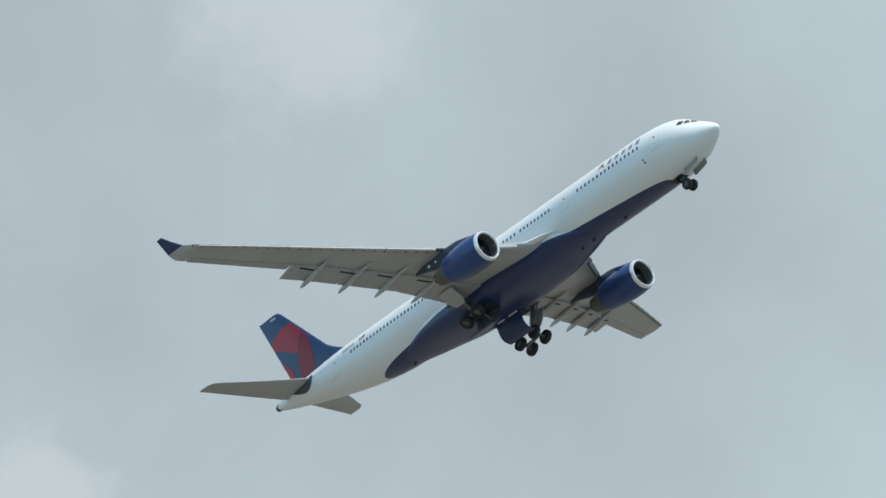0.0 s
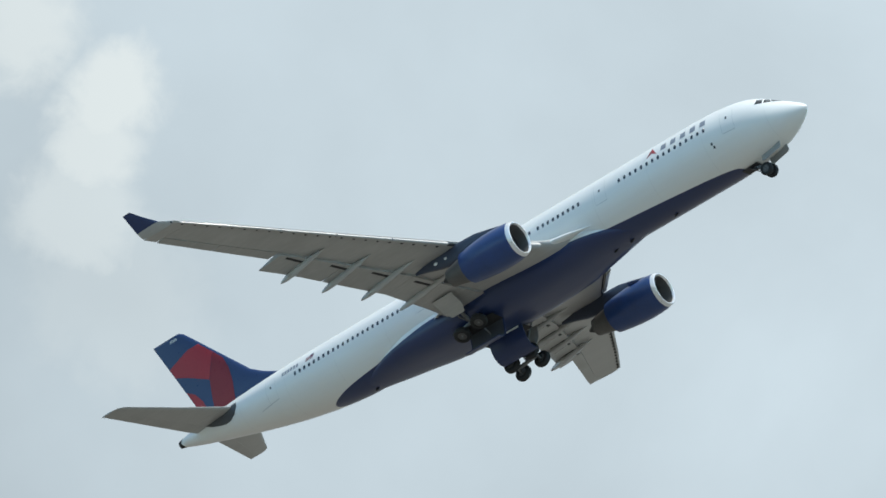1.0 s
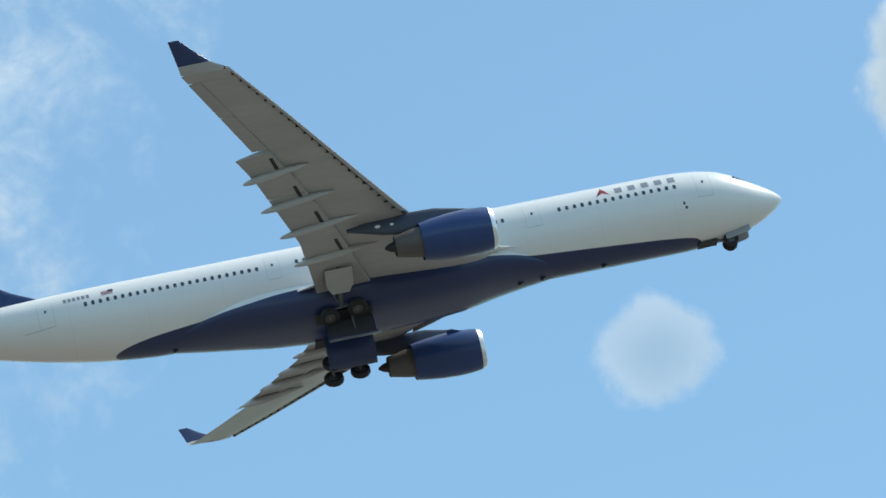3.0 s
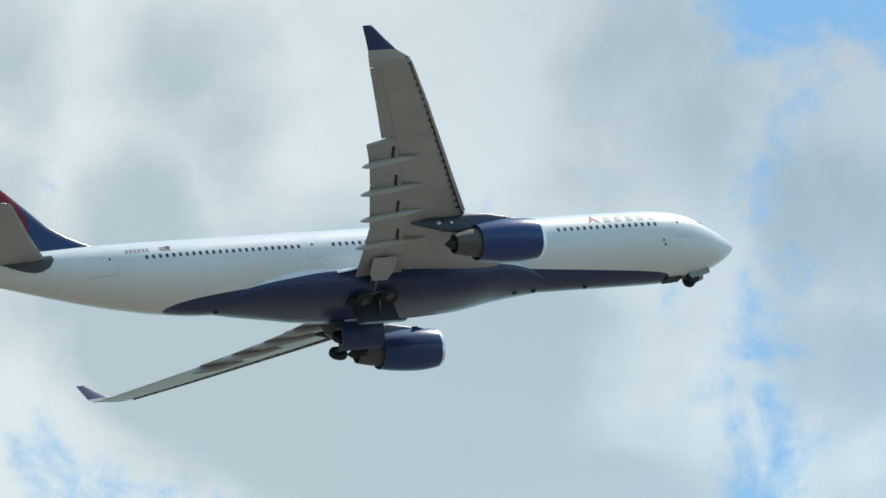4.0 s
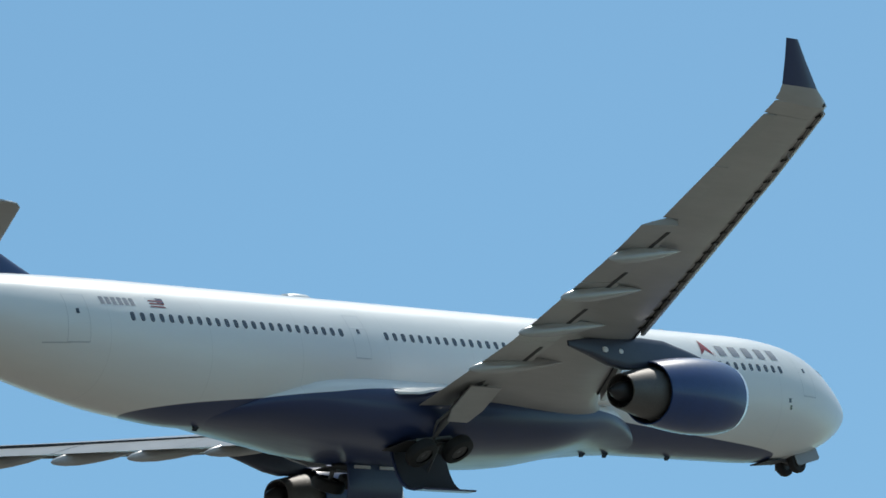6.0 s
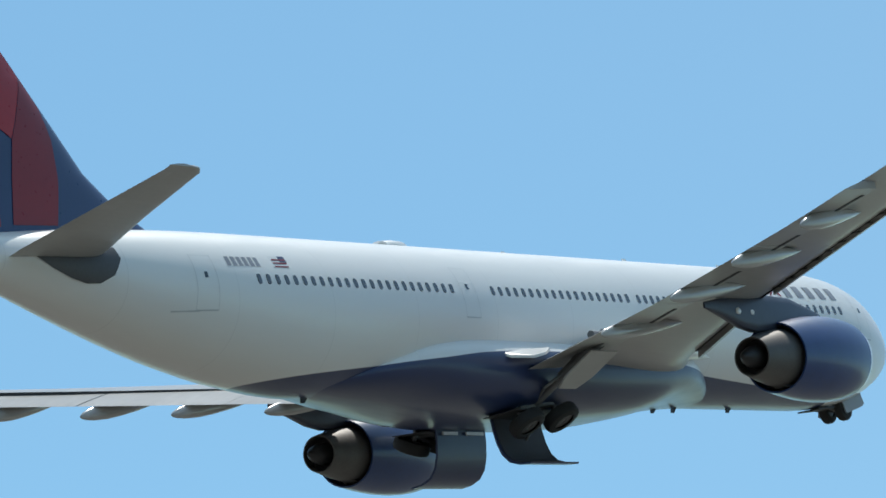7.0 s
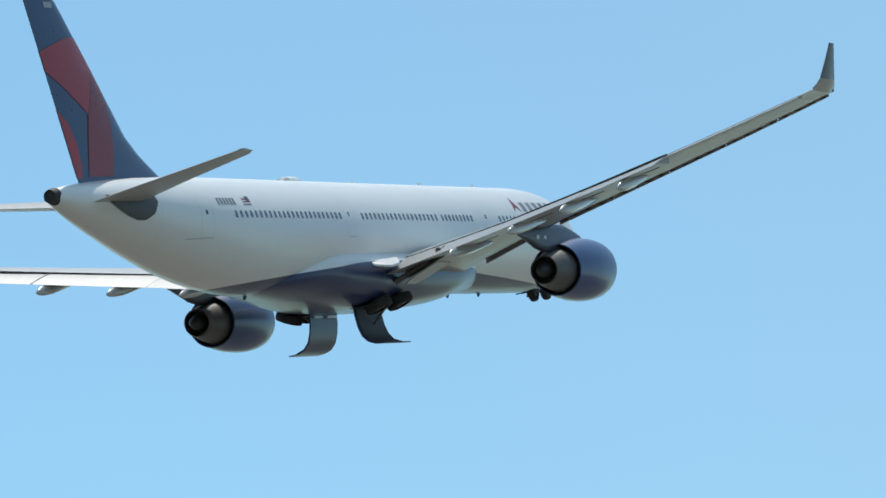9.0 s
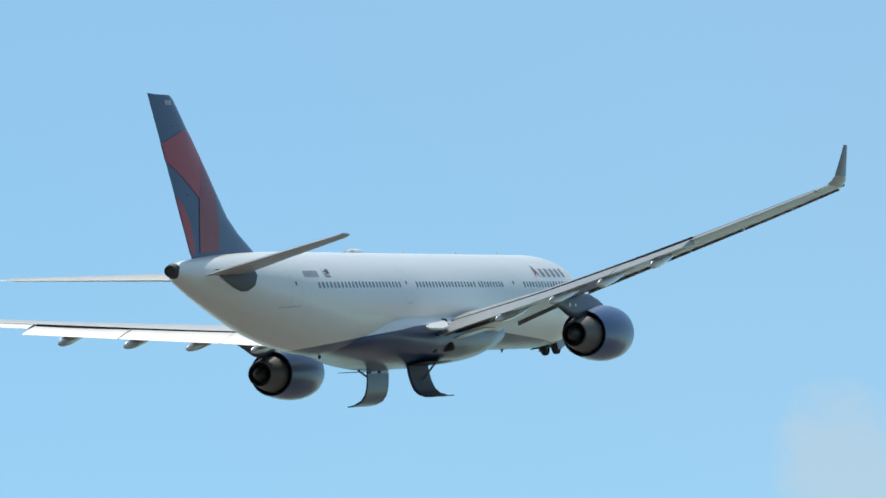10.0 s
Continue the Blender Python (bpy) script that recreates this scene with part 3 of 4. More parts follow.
def wing(side):
    """side: 1 the left wing, -1 the right one."""
    ys = [1.9, 2.9, 3.9, 6, 8, 9.4, 12, 14.5, 17.3, 19.6]
    bm, loops = bmesh.new(), []
    for y in ys:
        le, te, z = wing_line(y)
        loops.append(foil_loop(side * y, le, te, z, ratio_at(y), 0, 0.80))
    rings(bm, loops)
    body = part("wing", bm, WING_GREY, airliner, "light grey swept wing with slats and flaps set for take-off")
    bm, loops = bmesh.new(), []
    for y in (19.6, 22, 24.3, 26.6, 27.88):
        le, te, z = wing_line(y)
        loops.append(foil_loop(side * y, le, te, z, ratio_at(y), 0, 0.77))
    rings(bm, loops)
    part("outer_wing", bm, WING_GREY, body)
    bm, loops = bmesh.new(), []
    for y in (27.9, 28.4, 28.8):
        le, te, z = wing_line(y)
        loops.append(foil_loop(side * y, le, te, z, ratio_at(y)))
    rings(bm, loops)
    part("wing_end", bm, WING_GREY, body)
    # ailerons, let in behind a dark slot
    for y0, y1 in ((19.7, 23.84), (23.9, 27.86)):
        bm, loops = bmesh.new(), []
        for y in (y0, y1):
            le, te, z = wing_line(y)
            loops.append(foil_loop(side * y, le, te, z - 0.03, ratio_at(y) * 1.05, 0.765, 1.005, 6, 1.5))
        rings(bm, loops)
        part("aileron", bm, FLAP_GREY, body)
    # flaps
    for y0, y1, droop in ((3.1, 9.3, 4), (9.32, 14.6, 4), (14.68, 19.55, 4)):
        bm, loops = bmesh.new(), []
        for y in np.linspace(y0, y1, 4):
            loops.append(flap_loop(side, y, droop))
        rings(bm, loops)
        part("flap", bm, FLAP_GREY, body)
    # dark filler between wing and flaps, coloured as the gap's shade
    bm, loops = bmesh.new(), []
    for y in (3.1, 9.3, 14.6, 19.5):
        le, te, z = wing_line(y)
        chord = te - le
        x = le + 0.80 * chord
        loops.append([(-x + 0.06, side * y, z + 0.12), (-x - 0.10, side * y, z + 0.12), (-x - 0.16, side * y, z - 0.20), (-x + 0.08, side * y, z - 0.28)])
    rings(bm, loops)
    part("flap_gap_shade", bm, GAP_DARK, body)
    # slats, drooped ahead of the leading edge
    for y0, y1 in ((4.6, 8.4), (10.4, 14.2), (14.28, 18.0), (18.08, 21.8), (21.88, 25.2), (25.28, 28.5)):
        bm, loops = bmesh.new(), []
        for y in np.linspace(y0, y1, 3):
            le, te, z = wing_line(y)
            chord = te - le
            r = ratio_at(y)
            loop = []
            for u in (0.13, 0.09, 0.05, 0.02, 0.004, 0.0, 0.004, 0.02, 0.045):
                sign = 1 if len(loop) < 5 else -1
                loop.append((le + u * chord, z + sign * thick_at(u, r) * chord * 1.02))
            loop.append((le + 0.05 * chord, z - 0.1 * thick_at(0.05, r) * chord))
            c, s = math.cos(radians(18)), math.sin(radians(18))
            ox, oz = le + 0.13 * chord, z
            loop = [(ox + (x - ox) * c - (q - oz) * s - 0.05 * chord * 0.6, oz + (x - ox) * s + (q - oz) * c - 0.02) for x, q in loop]
            loops.append([(-x, side * y, q) for x, q in loop])
        rings(bm, loops)
        part("slat", bm, WING_GREY, body)
    # dark strip behind the slats, painted as the shade in their slot
    bm, loops = bmesh.new(), []
    for y in (4.7, 8.4, 14, 20, 28.4):
        le, te, z = wing_line(y)
        chord = te - le
        h = thick_at(0.05, ratio_at(y)) * chord
        loops.append([(-le - 0.045 * chord, side * y, z - h * 0.3), (-le - 0.058 * chord, side * y, z - h * 1.10), (-le - 0.042 * chord, side * y, z - h * 1.06), (-le - 0.03 * chord, side * y, z - h * 0.5)])
    rings(bm, loops)
    part("slat_gap_shade", bm, GAP_DARK, body)
    # dark plates on the skin stand for shade in the slat track openings
    for k in range(22):
        y = 10.8 + 17.4 * k / 21
        le, te, z = wing_line(y)
        chord = te - le
        h = thick_at(0.06, ratio_at(y)) * chord
        bm = bmesh.new()
        plate(bm, [(-le - 0.04 * chord, side * (y - 0.14), z - h * 1.02), (-le - 0.04 * chord, side * (y + 0.14), z - h * 1.02), (-le - 0.085 * chord, side * (y + 0.08), z - h * 1.17), (-le - 0.085 * chord, side * (y - 0.08), z - h * 1.17)], 0.04, (0, 0, -1))
        part("slat_track_shade", bm, GAP_DARK, body, smooth=False)
    # gear leg bay's shade as a dark plate, and the fillet behind the root
    def under(s, y, drop):
        le, te, z = wing_line(y)
        u = (s - le) / (te - le)
        return (-s, side * y, z + 0.018 * (te - le) * math.sin(math.pi * u) - 0.02 * (te - le) * u * u - thick_at(u, ratio_at(y)) * (te - le) * 1.05 - drop)
    bm = bmesh.new()
    plate(bm, [under(30.6, 3.2, 0.02), under(32.0, 3.2, 0.02), under(32.2, 4.6, 0.02), under(31.9, 6.0, 0.02), under(31.5, 6.2, 0.02), under(31.2, 5.0, 0.02)], 0.05, (0, 0, 1))
    part("gear_bay_shade", bm, GAP_DARK, body, smooth=False)
    bm = bmesh.new()
    plate(bm, [(-31.5, side * 2.9, -1.30), (-32.2, side * 3.3, -1.40), (-33.6, side * 3.95, -1.72), (-34.3, side * 3.85, -1.84), (-35.0, side * 3.3, -1.74), (-35.2, side * 2.95, -1.55)], 0.10, (0, 0, -1))
    part("root_fillet", bm, PAINT_WHITE, body)
    # flap track fairings: canoes that end in a point behind the flaps
    for y, length in ((7.3, 6.3), (10.8, 5.7), (14.05, 5.3), (17.5, 4.7)):
        le, te, z = wing_line(y)
        x1 = te + (2.15 if y < 17 else 1.95)
        drop = [(0.0, 0.02, 0.0, -0.30), (0.12, 0.16, 0.2, -0.36), (0.3, 0.27, 0.40, -0.46), (0.5, 0.32, 0.52, -0.60), (0.68, 0.32, 0.52, -0.76), (0.85, 0.26, 0.42, -0.90), (0.94, 0.19, 0.28, -0.98), (0.98, 0.11, 0.16, -1.02), (1.0, 0.03, 0.05, -1.04)]
        bm, loops = bmesh.new(), []
        for u, w, h, dz in drop:
            x = x1 - length * (1 - u)
            loops.append([(-x, side * y + 0.62 * w * math.cos(a), z + dz * 0.88 + h * 0.6 * math.sin(a)) for a in np.linspace(0, 2 * math.pi, 12, endpoint=False)])
        rings(bm, loops)
        part("flap_track_fairing", bm, FAIRING_GREY, body, "light grey flap track fairing")
        # canoe's shadow and lever slot's shade as dark strips, flush with the flap's underside
        x0 = le + 0.76 * (te - le)
        bm = bmesh.new()
        plate(bm, [flap_under(side, y - 0.34, x0 + 0.3), flap_under(side, y - 0.24, x0 + 0.3), flap_under(side, y - 0.22, te + 0.5), flap_under(side, y - 0.36, te + 0.5)], 0.025, (0, 0, 1))
        part("canoe_shadow", bm, GAP_DARK, body, smooth=False)
        bm = bmesh.new()
        plate(bm, [flap_under(side, y - 0.25, x0 + 0.35), flap_under(side, y - 0.25, x0 + 0.62), flap_under(side, y + 1.5, x0 + 1.15), flap_under(side, y + 1.5, x0 + 0.90)], 0.025, (0, 0, 1))
        part("lever_slot_shade", bm, GAP_DARK, body)
    # winglet
    bm, loops = bmesh.new(), []
    for q, (le, te, y, z) in enumerate(((38.8, 42.0, 28.8, wing_line(28.8)[2]), (39.4, 42.05, 29.08, 2.98), (39.95, 42.1, 29.28, 3.2), (40.95, 42.28, 29.70, 4.0), (41.75, 42.45, 30.05, 4.72))):
        lean = (0.0, 0.55, 0.9, 0.95, 0.95)[q]
        chord = te - le
        loop = []
        for u in (0, 0.02, 0.08, 0.25, 0.5, 0.8, 1.0, 0.8, 0.5, 0.25, 0.08, 0.02):
            h = thick_at(u, 0.09) * chord * (1 if len(loop) < 6 else -1)
            loop.append((-(le + u * chord), side * (y - h * lean), z + h * (1 - lean * 0.8)))
        loops.append(loop)
    rings(bm, loops[:3])
    part("wing_tip", bm, WING_GREY, body)
    bm = bmesh.new()
    rings(bm, loops[2:])
    part("winglet", bm, PAINT_NAVY, body, "navy winglet")
    # aerofoil root glove
    bm, loops = bmesh.new(), []
    for x, w, h in ((19.4, 0.05, 0.03), (20.2, 0.35, 0.10), (21.2, 0.8, 0.18), (22.4, 1.1, 0.28), (23.6, 1.1, 0.36)):
        loops.append([(-x, side * (2.75 + w * (0.5 + 0.5 * math.cos(a))), -1.45 + h * math.sin(a)) for a in np.linspace(0, 2 * math.pi, 14, endpoint=False)])
    rings(bm, loops)
    part("wing_root_glove", bm, PAINT_WHITE, body)
    # tip lamps
    bm = bmesh.new()
    bmesh.ops.create_icosphere(bm, subdivisions=2, radius=0.1, matrix=pose(-39.1, side * 28.85, wing_line(28.8)[2]))
    part("tip_lamp", bm, GLASS_DARK, body)


wing(-1)
wing(1)


# ---- engines ----
def engine(side):
    cx, cy, cz = -21.85, side * 9.55, -2.92
    bm = bmesh.new()
    turned(bm, [(-0.05, 1.18), (0.04, 1.21), (0.10, 1.26), (0.10, 1.32), (0.02, 1.385), (-0.22, 1.46)], centre=(cx, cy, cz), n=48)
    eng = part("engine", bm, LIP_METAL, airliner, "blue engine nacelle with polished intake lip")
    bm = bmesh.new()
    turned(bm, [(-0.215, 1.458), (-0.6, 1.525), (-1.2, 1.58), (-2.0, 1.60), (-3.0, 1.555), (-4.0, 1.45), (-5.0, 1.30), (-5.0, 1.24), (-4.4, 1.22)], centre=(cx, cy, cz), n=48)
    part("fan_cowl", bm, PAINT_COWL, eng, "glossy dark blue cowl")
    bm = bmesh.new()
    turned(bm, [(-0.05, 1.17), (-0.4, 1.18), (-1.1, 1.24)], centre=(cx, cy, cz), n=48)
    part("intake_duct", bm, STEEL, eng)
    # fan: disc, blades and spinner
    bm = bmesh.new()
    loops = [[(cx - 1.15, cy + r * math.cos(a), cz + r * math.sin(a)) for a in np.linspace(0, 2 * math.pi, 48, endpoint=False)] for r in (1.25, 0.02)]
    rings(bm, loops, caps=(False, False))
    part("fan_disc", bm, GAP_DARK, eng)
    bm = bmesh.new()
    turned(bm, [(-0.55, 0.01), (-0.65, 0.12), (-0.85, 0.26), (-1.14, 0.36)], centre=(cx, cy, cz), n=24)
    part("spinner", bm, DARK_METAL, eng)
    for k in range(26):
        a = 2 * math.pi * k / 26
        bm = bmesh.new()
        c0, c1 = [], []
        for r, tw in ((0.34, 0.06), (0.8, 0.11), (1.2, 0.15)):
            c0.append((cx - 0.98, cy + r * math.cos(a) - tw * math.sin(a), cz + r * math.sin(a) + tw * math.cos(a)))
            c1.append((cx - 1.12, cy + r * math.cos(a) + tw * math.sin(a), cz + r * math.sin(a) - tw * math.cos(a)))
        plate(bm, c0 + c1[::-1], 0.012, (1, 0, 0))
        part("fan_blade", bm, DARK_METAL, eng, smooth=False)
    bm = bmesh.new()
    loops = [[(cx - 4.45, cy + r * math.cos(a), cz + r * math.sin(a)) for a in np.linspace(0, 2 * math.pi, 40, endpoint=False)] for r in (1.22, 0.7)]
    rings(bm, loops, caps=(False, False))
    part("bypass_duct", bm, GAP_DARK, eng)
    bm = bmesh.new()
    turned(bm, [(-4.3, 1.08), (-5.0, 1.06), (-5.7, 0.95), (-6.4, 0.80), (-6.8, 0.72), (-6.8, 0.67), (-6.3, 0.66)], centre=(cx, cy, cz), n=40)
    part("core_cowl", bm, HOT_METAL, eng, "bare metal core cowl")
    bm = bmesh.new()
    turned(bm, [(-6.3, 0.66), (-6.35, 0.46), (-6.8, 0.40), (-7.2, 0.27), (-7.5, 0.08), (-7.52, 0.005)], centre=(cx, cy, cz), n=32)
    part("exhaust_plug", bm, DARK_METAL, eng, "dark exhaust plug")
    # bifurcation under and beside the core
    bm, loops = bmesh.new(), []
    for x, zt, zb, w in ((-3.9, 1.0, -1.2, 0.28), (-4.9, 1.0, -1.12, 0.26), (-5.7, 0.9, -0.8, 0.12)):
        loops.append([(cx + x, cy - w, cz + zt), (cx + x, cy + w, cz + zt), (cx + x, cy + w, cz + zb), (cx + x, cy - w, cz + zb)])
    rings(bm, loops)
    part("bifurcation", bm, HOT_METAL, eng)
    # strake on the inboard shoulder
    bm = bmesh.new()
    a = radians(48)
    q = lambda x, r: (cx + x, cy - side * r * math.cos(a), cz + r * math.sin(a))
    plate(bm, [q(-0.9, 1.46), q(-2.3, 1.46), q(-2.3, 1.85), q(-1.9, 1.85)], 0.03, (0, math.sin(a), side * math.cos(a)))
    part("strake", bm, PAINT_COWL, eng)
    # pylon
    zw = wing_line(9.35)[2]
    bm, loops = bmesh.new(), []
    for x, w, zt, zb in ((-22.9, 0.05, -1.22, -1.4), (-24.0, 0.22, -0.98, -1.7), (-25.5, 0.27, -0.66, -1.9), (-27.0, 0.28, zw - 0.05, -1.95), (-28.2, 0.26, zw - 0.1, -2.02), (-29.2, 0.24, zw - 0.2, -1.86), (-30.4, 0.17, zw - 0.25, -1.5), (-31.6, 0.04, zw - 0.4, -1.2)):
        m, h = (zt + zb) / 2, (zt - zb) / 2
        loops.append([(x, cy + w * math.copysign(abs(math.cos(b)) ** 0.6, math.cos(b)), m + h * math.copysign(abs(math.sin(b)) ** 0.6, math.sin(b))) for b in np.linspace(0, 2 * math.pi, 16, endpoint=False)])
    rings(bm, loops)
    pylon = part("pylon", bm, PYLON_GREY, eng, "dark grey engine pylon")
    for x, z in ((-28.5, zw - 0.75), (-29.5, zw - 0.72)):
        bm = bmesh.new()
        bmesh.ops.create_icosphere(bm, subdivisions=2, radius=0.13, matrix=pose(x, cy + side * 0.22, z) @ Matrix.Diagonal((1.5, 0.4, 1, 1)))
        part("vent", bm, PAINT_WHITE, pylon)


engine(-1)
engine(1)


# ---- tail ----
def tailplane(side):
    bm, loops = bmesh.new(), []
    for y, le, te in ((0.6, 55.9, 61.0), (1.4, 56.7, 61.35), (5.0, 59.15, 62.4), (9.0, 61.65, 63.65), (9.32, 62.1, 63.8), (9.42, 62.7, 63.9)):
        loops.append(foil_loop(side * y, le, te, 1.42 + 0.112 * y, 0.10 if y < 9.3 else 0.06))
    rings(bm, loops)
    ob = part("tailplane", bm, WING_GREY, airliner, "light grey tailplane")
    bm, loops = bmesh.new(), []
    for y, te in ((1.5, 61.39), (8.9, 63.62)):
        le = np.interp(y, (1.4, 9.0), (56.7, 61.65))
        loops.append(foil_loop(side * y, le, te, 1.42 + 0.112 * y, 0.103, 0.70, 1.004, 6))
    rings(bm, loops)
    part("elevator", bm, FLAP_GREY, ob)
    # dark rubbing plate where the tailplane swivels on the body
    outline = [(56.3, 1.75), (60.2, 1.72), (60.0, 1.42), (59.3, 1.05), (58.5, 0.74), (57.8, 0.56), (57.2, 0.55), (56.6, 0.8), (56.2, 1.35)]
    def on_body(s, z):
        p, nrm = skin(s, z, side)
        return p + nrm * 0.03
    laid("rubbing_plate", outline, on_body, PLATE_GREY, ob, "dark grey plate at the tailplane root")


def laid(name, outline, surface, mat, parent, label="", steps=40, cols=6):
    """A panel laid on a surface: an outline of (station, height), filled in strips."""
    def span(z):
        xs = []
        for (s0, z0), (s1, z1) in zip(outline, outline[1:] + outline[:1]):
            if (z0 <= z < z1) or (z1 <= z < z0):
                xs.append(s0 + (s1 - s0) * (z - z0) / (z1 - z0))
        return sorted(xs)
    cuts = sorted({z for _, z in outline})
    zs = []
    for za, zb in zip(cuts, cuts[1:]):
        n = max(1, round((zb - za) / (cuts[-1] - cuts[0]) * steps))
        zs += [(za + (zb - za) * k / n + 1e-5, za + (zb - za) * (k + 1) / n - 1e-5) for k in range(n)]
    bm = bmesh.new()
    for za, zb in zs:
        xa, xb = span(za), span(zb)
        for j in range(0, min(len(xa), len(xb)) - 1, 2):
            for k in range(cols):
                quad = []
                for u, z, xs in ((k, za, xa), (k + 1, za, xa), (k + 1, zb, xb), (k, zb, xb)):
                    quad.append(bm.verts.new(surface(xs[j] + (xs[j + 1] - xs[j]) * u / cols, z)))
                bm.faces.new(quad)
    bmesh.ops.remove_doubles(bm, verts=bm.verts, dist=0.001)
    bmesh.ops.dissolve_degenerate(bm, edges=bm.edges, dist=0.0005)
    return part(name, bm, mat, parent, label)


tailplane(-1)
tailplane(1)

FIN_TIP = 10.85


def fin_edges(z):
    """Front and rear station of the fin at a height."""
    front = float(np.interp(z, [2.3, 2.8, 3.3, 3.8, 4.6, 10.2, 10.6, 10.85], [51.4, 51.9, 52.95, 53.95, 55.15, 60.3, 60.7, 61.1]))
    return front, float(np.interp(z, [2.3, 2.5, 10.85], [60.5, 60.6, 63.95]))


def fin_half(s, z):
    front, rear = fin_edges(z)
    u = min(max((s - front) / (rear - front), 0), 1)
    return thick_at(u, float(np.interp(z, [2.6, 3.8, 6.0], [0.05, 0.075, 0.10]))) * (rear - front)


bm, loops = bmesh.new(), []
for z in (2.3, 2.8, 3.1, 3.4, 3.8, 4.2, 4.6, 6, 8, 9.5, 10.2, 10.6, 10.8, FIN_TIP):
    front, rear = fin_edges(z)
    us = [(1 - math.cos(math.pi * k / 16)) / 2 for k in range(17)]
    flat = 0.25 if z == FIN_TIP else 1
    up = [(-(front + u * (rear - front)), -fin_half(front + u * (rear - front), z) * flat, z) for u in us]
    loops.append(up + [(x, -y, q) for x, y, q in up[::-1][1:-1]])
rings(bm, loops)
fin = part("fin", bm, PAINT_FIN, airliner, "navy fin with red emblem panels")


def on_fin(name, outline, mat, side, lift):
    laid(name, outline, lambda s, z: (-s, side * (fin_half(s, z) + lift), z), mat, fin, steps=60)


def te(z):
    return fin_edges(z)[1] - 0.04


for side in (-1, 1):
    on_fin("emblem_panel", [(te(8.3), 8.3), (60.5, 8.98), (59.4, 9.0), (58.2, 7.68), (58.5, 7.0), (59.15, 5.55), (61.2, 6.75), (te(7.4), 7.4)], PAINT_RED, side, 0.022)
    on_fin("emblem_panel", [(58.17, 7.66), (57.35, 6.7), (57.0, 5.6), (56.95, 4.3), (57.2, 2.75), (59.5, 2.7), (59.35, 4.2), (59.13, 5.53), (58.48, 6.98)], PAINT_MAROON, side, 0.022)
    on_fin("emblem_panel", [(te(5.7), 5.7), (61.0, 5.1), (60.4, 4.2), (60.15, 3.3), (60.15, 2.62), (te(2.65), 2.62)], PAINT_RED, side, 0.022)
    bm = bmesh.new()
    for k in range(5):
        s = 61.35 + 0.16 * k
        plate(bm, [(-s, side * (fin_half(s, 10.45) + 0.004), 10.3), (-s - 0.11, side * (fin_half(s + 0.11, 10.45) + 0.004), 10.3), (-s - 0.11, side * (fin_half(s + 0.11, 10.55) + 0.004), 10.55), (-s, side * (fin_half(s, 10.55) + 0.004), 10.55)], 0.01, (0, side, 0))
    part("fin_number_bars", bm, LINE_GREY, fin, smooth=False)
# exhaust of the tail cone
bm = bmesh.new()
turned(bm, [(0.35, 0.40), (0.0, 0.33), (-0.12, 0.30), (-0.12, 0.24), (-0.07, 0.2), (-0.07, 0.01)], centre=(-63.55, 0, 1.77), n=24)
part("tail_exhaust", bm, GAP_DARK, airliner, "dark exhaust at the tail cone's end")
# satellite radome and blade aerials
bm, loops = bmesh.new(), []
for x, w, h in ((35.9, 0.02, 0.0), (36.05, 0.35, 0.18), (36.4, 0.5, 0.27), (37.0, 0.5, 0.29), (37.5, 0.42, 0.24), (37.75, 0.02, 0.0)):
    loops.append([(-x, w * math.cos(a), 2.74 + h * math.sin(a) + (0.0 if math.sin(a) < 0 else 0.04)) for a in np.linspace(0, 2 * math.pi, 18, endpoint=False)])
rings(bm, loops)
part("radome", bm, PAINT_WHITE, airliner, "white aerial radome on the roof")
for s, z, h in ((12.0, 2.8, 0.2), (19.5, 2.8, 0.2), (28.5, 2.8, 0.16), (13.2, -2.8, -0.2), (17.6, -2.81, -0.24), (19.2, -2.88, -0.2), (43.6, -2.74, -0.24)):
    bm = bmesh.new()
    plate(bm, [(-s, -0.02, z), (-s - 0.42, -0.02, z), (-s - 0.48, -0.02, z + h), (-s - 0.26, -0.02, z + h)], 0.04, (0, 1, 0))
    part("blade_aerial", bm, PAINT_WHITE if z > 0 else DARK_METAL, airliner, smooth=False)

# ---- landing gear ----
MAIN_PIVOT, NOSE_PIVOT = 5.1, (-6.35, 0, -2.35)


def wheel(parent, name, x, y, z, r, w):
    bm = bmesh.new()
    prof = [(-w / 2, 0.55 * r), (-w / 2, 0.8 * r), (-w * 0.42, 0.94 * r), (-w * 0.22, r), (w * 0.22, r), (w * 0.42, 0.94 * r), (w / 2, 0.8 * r), (w / 2, 0.55 * r)]
    loops = [[(x + q * math.cos(a), y + p, z + q * math.sin(a)) for a in np.linspace(0, 2 * math.pi, 28, endpoint=False)] for p, q in prof]
    rings(bm, loops, caps=(False, False))
    tyre = part(name, bm, RUBBER, parent, "black tyre")
    bm = bmesh.new()
    loops = [[(x + q * math.cos(a), y + p, z + q * math.sin(a)) for a in np.linspace(0, 2 * math.pi, 20, endpoint=False)] for p, q in ((-w * 0.3, 0.06), (-w * 0.42, 0.2 * r), (-w * 0.36, 0.56 * r), (w * 0.36, 0.56 * r), (w * 0.42, 0.2 * r), (w * 0.3, 0.06))]
    rings(bm, loops)
    part("rim", bm, RIM_GREY, tyre)


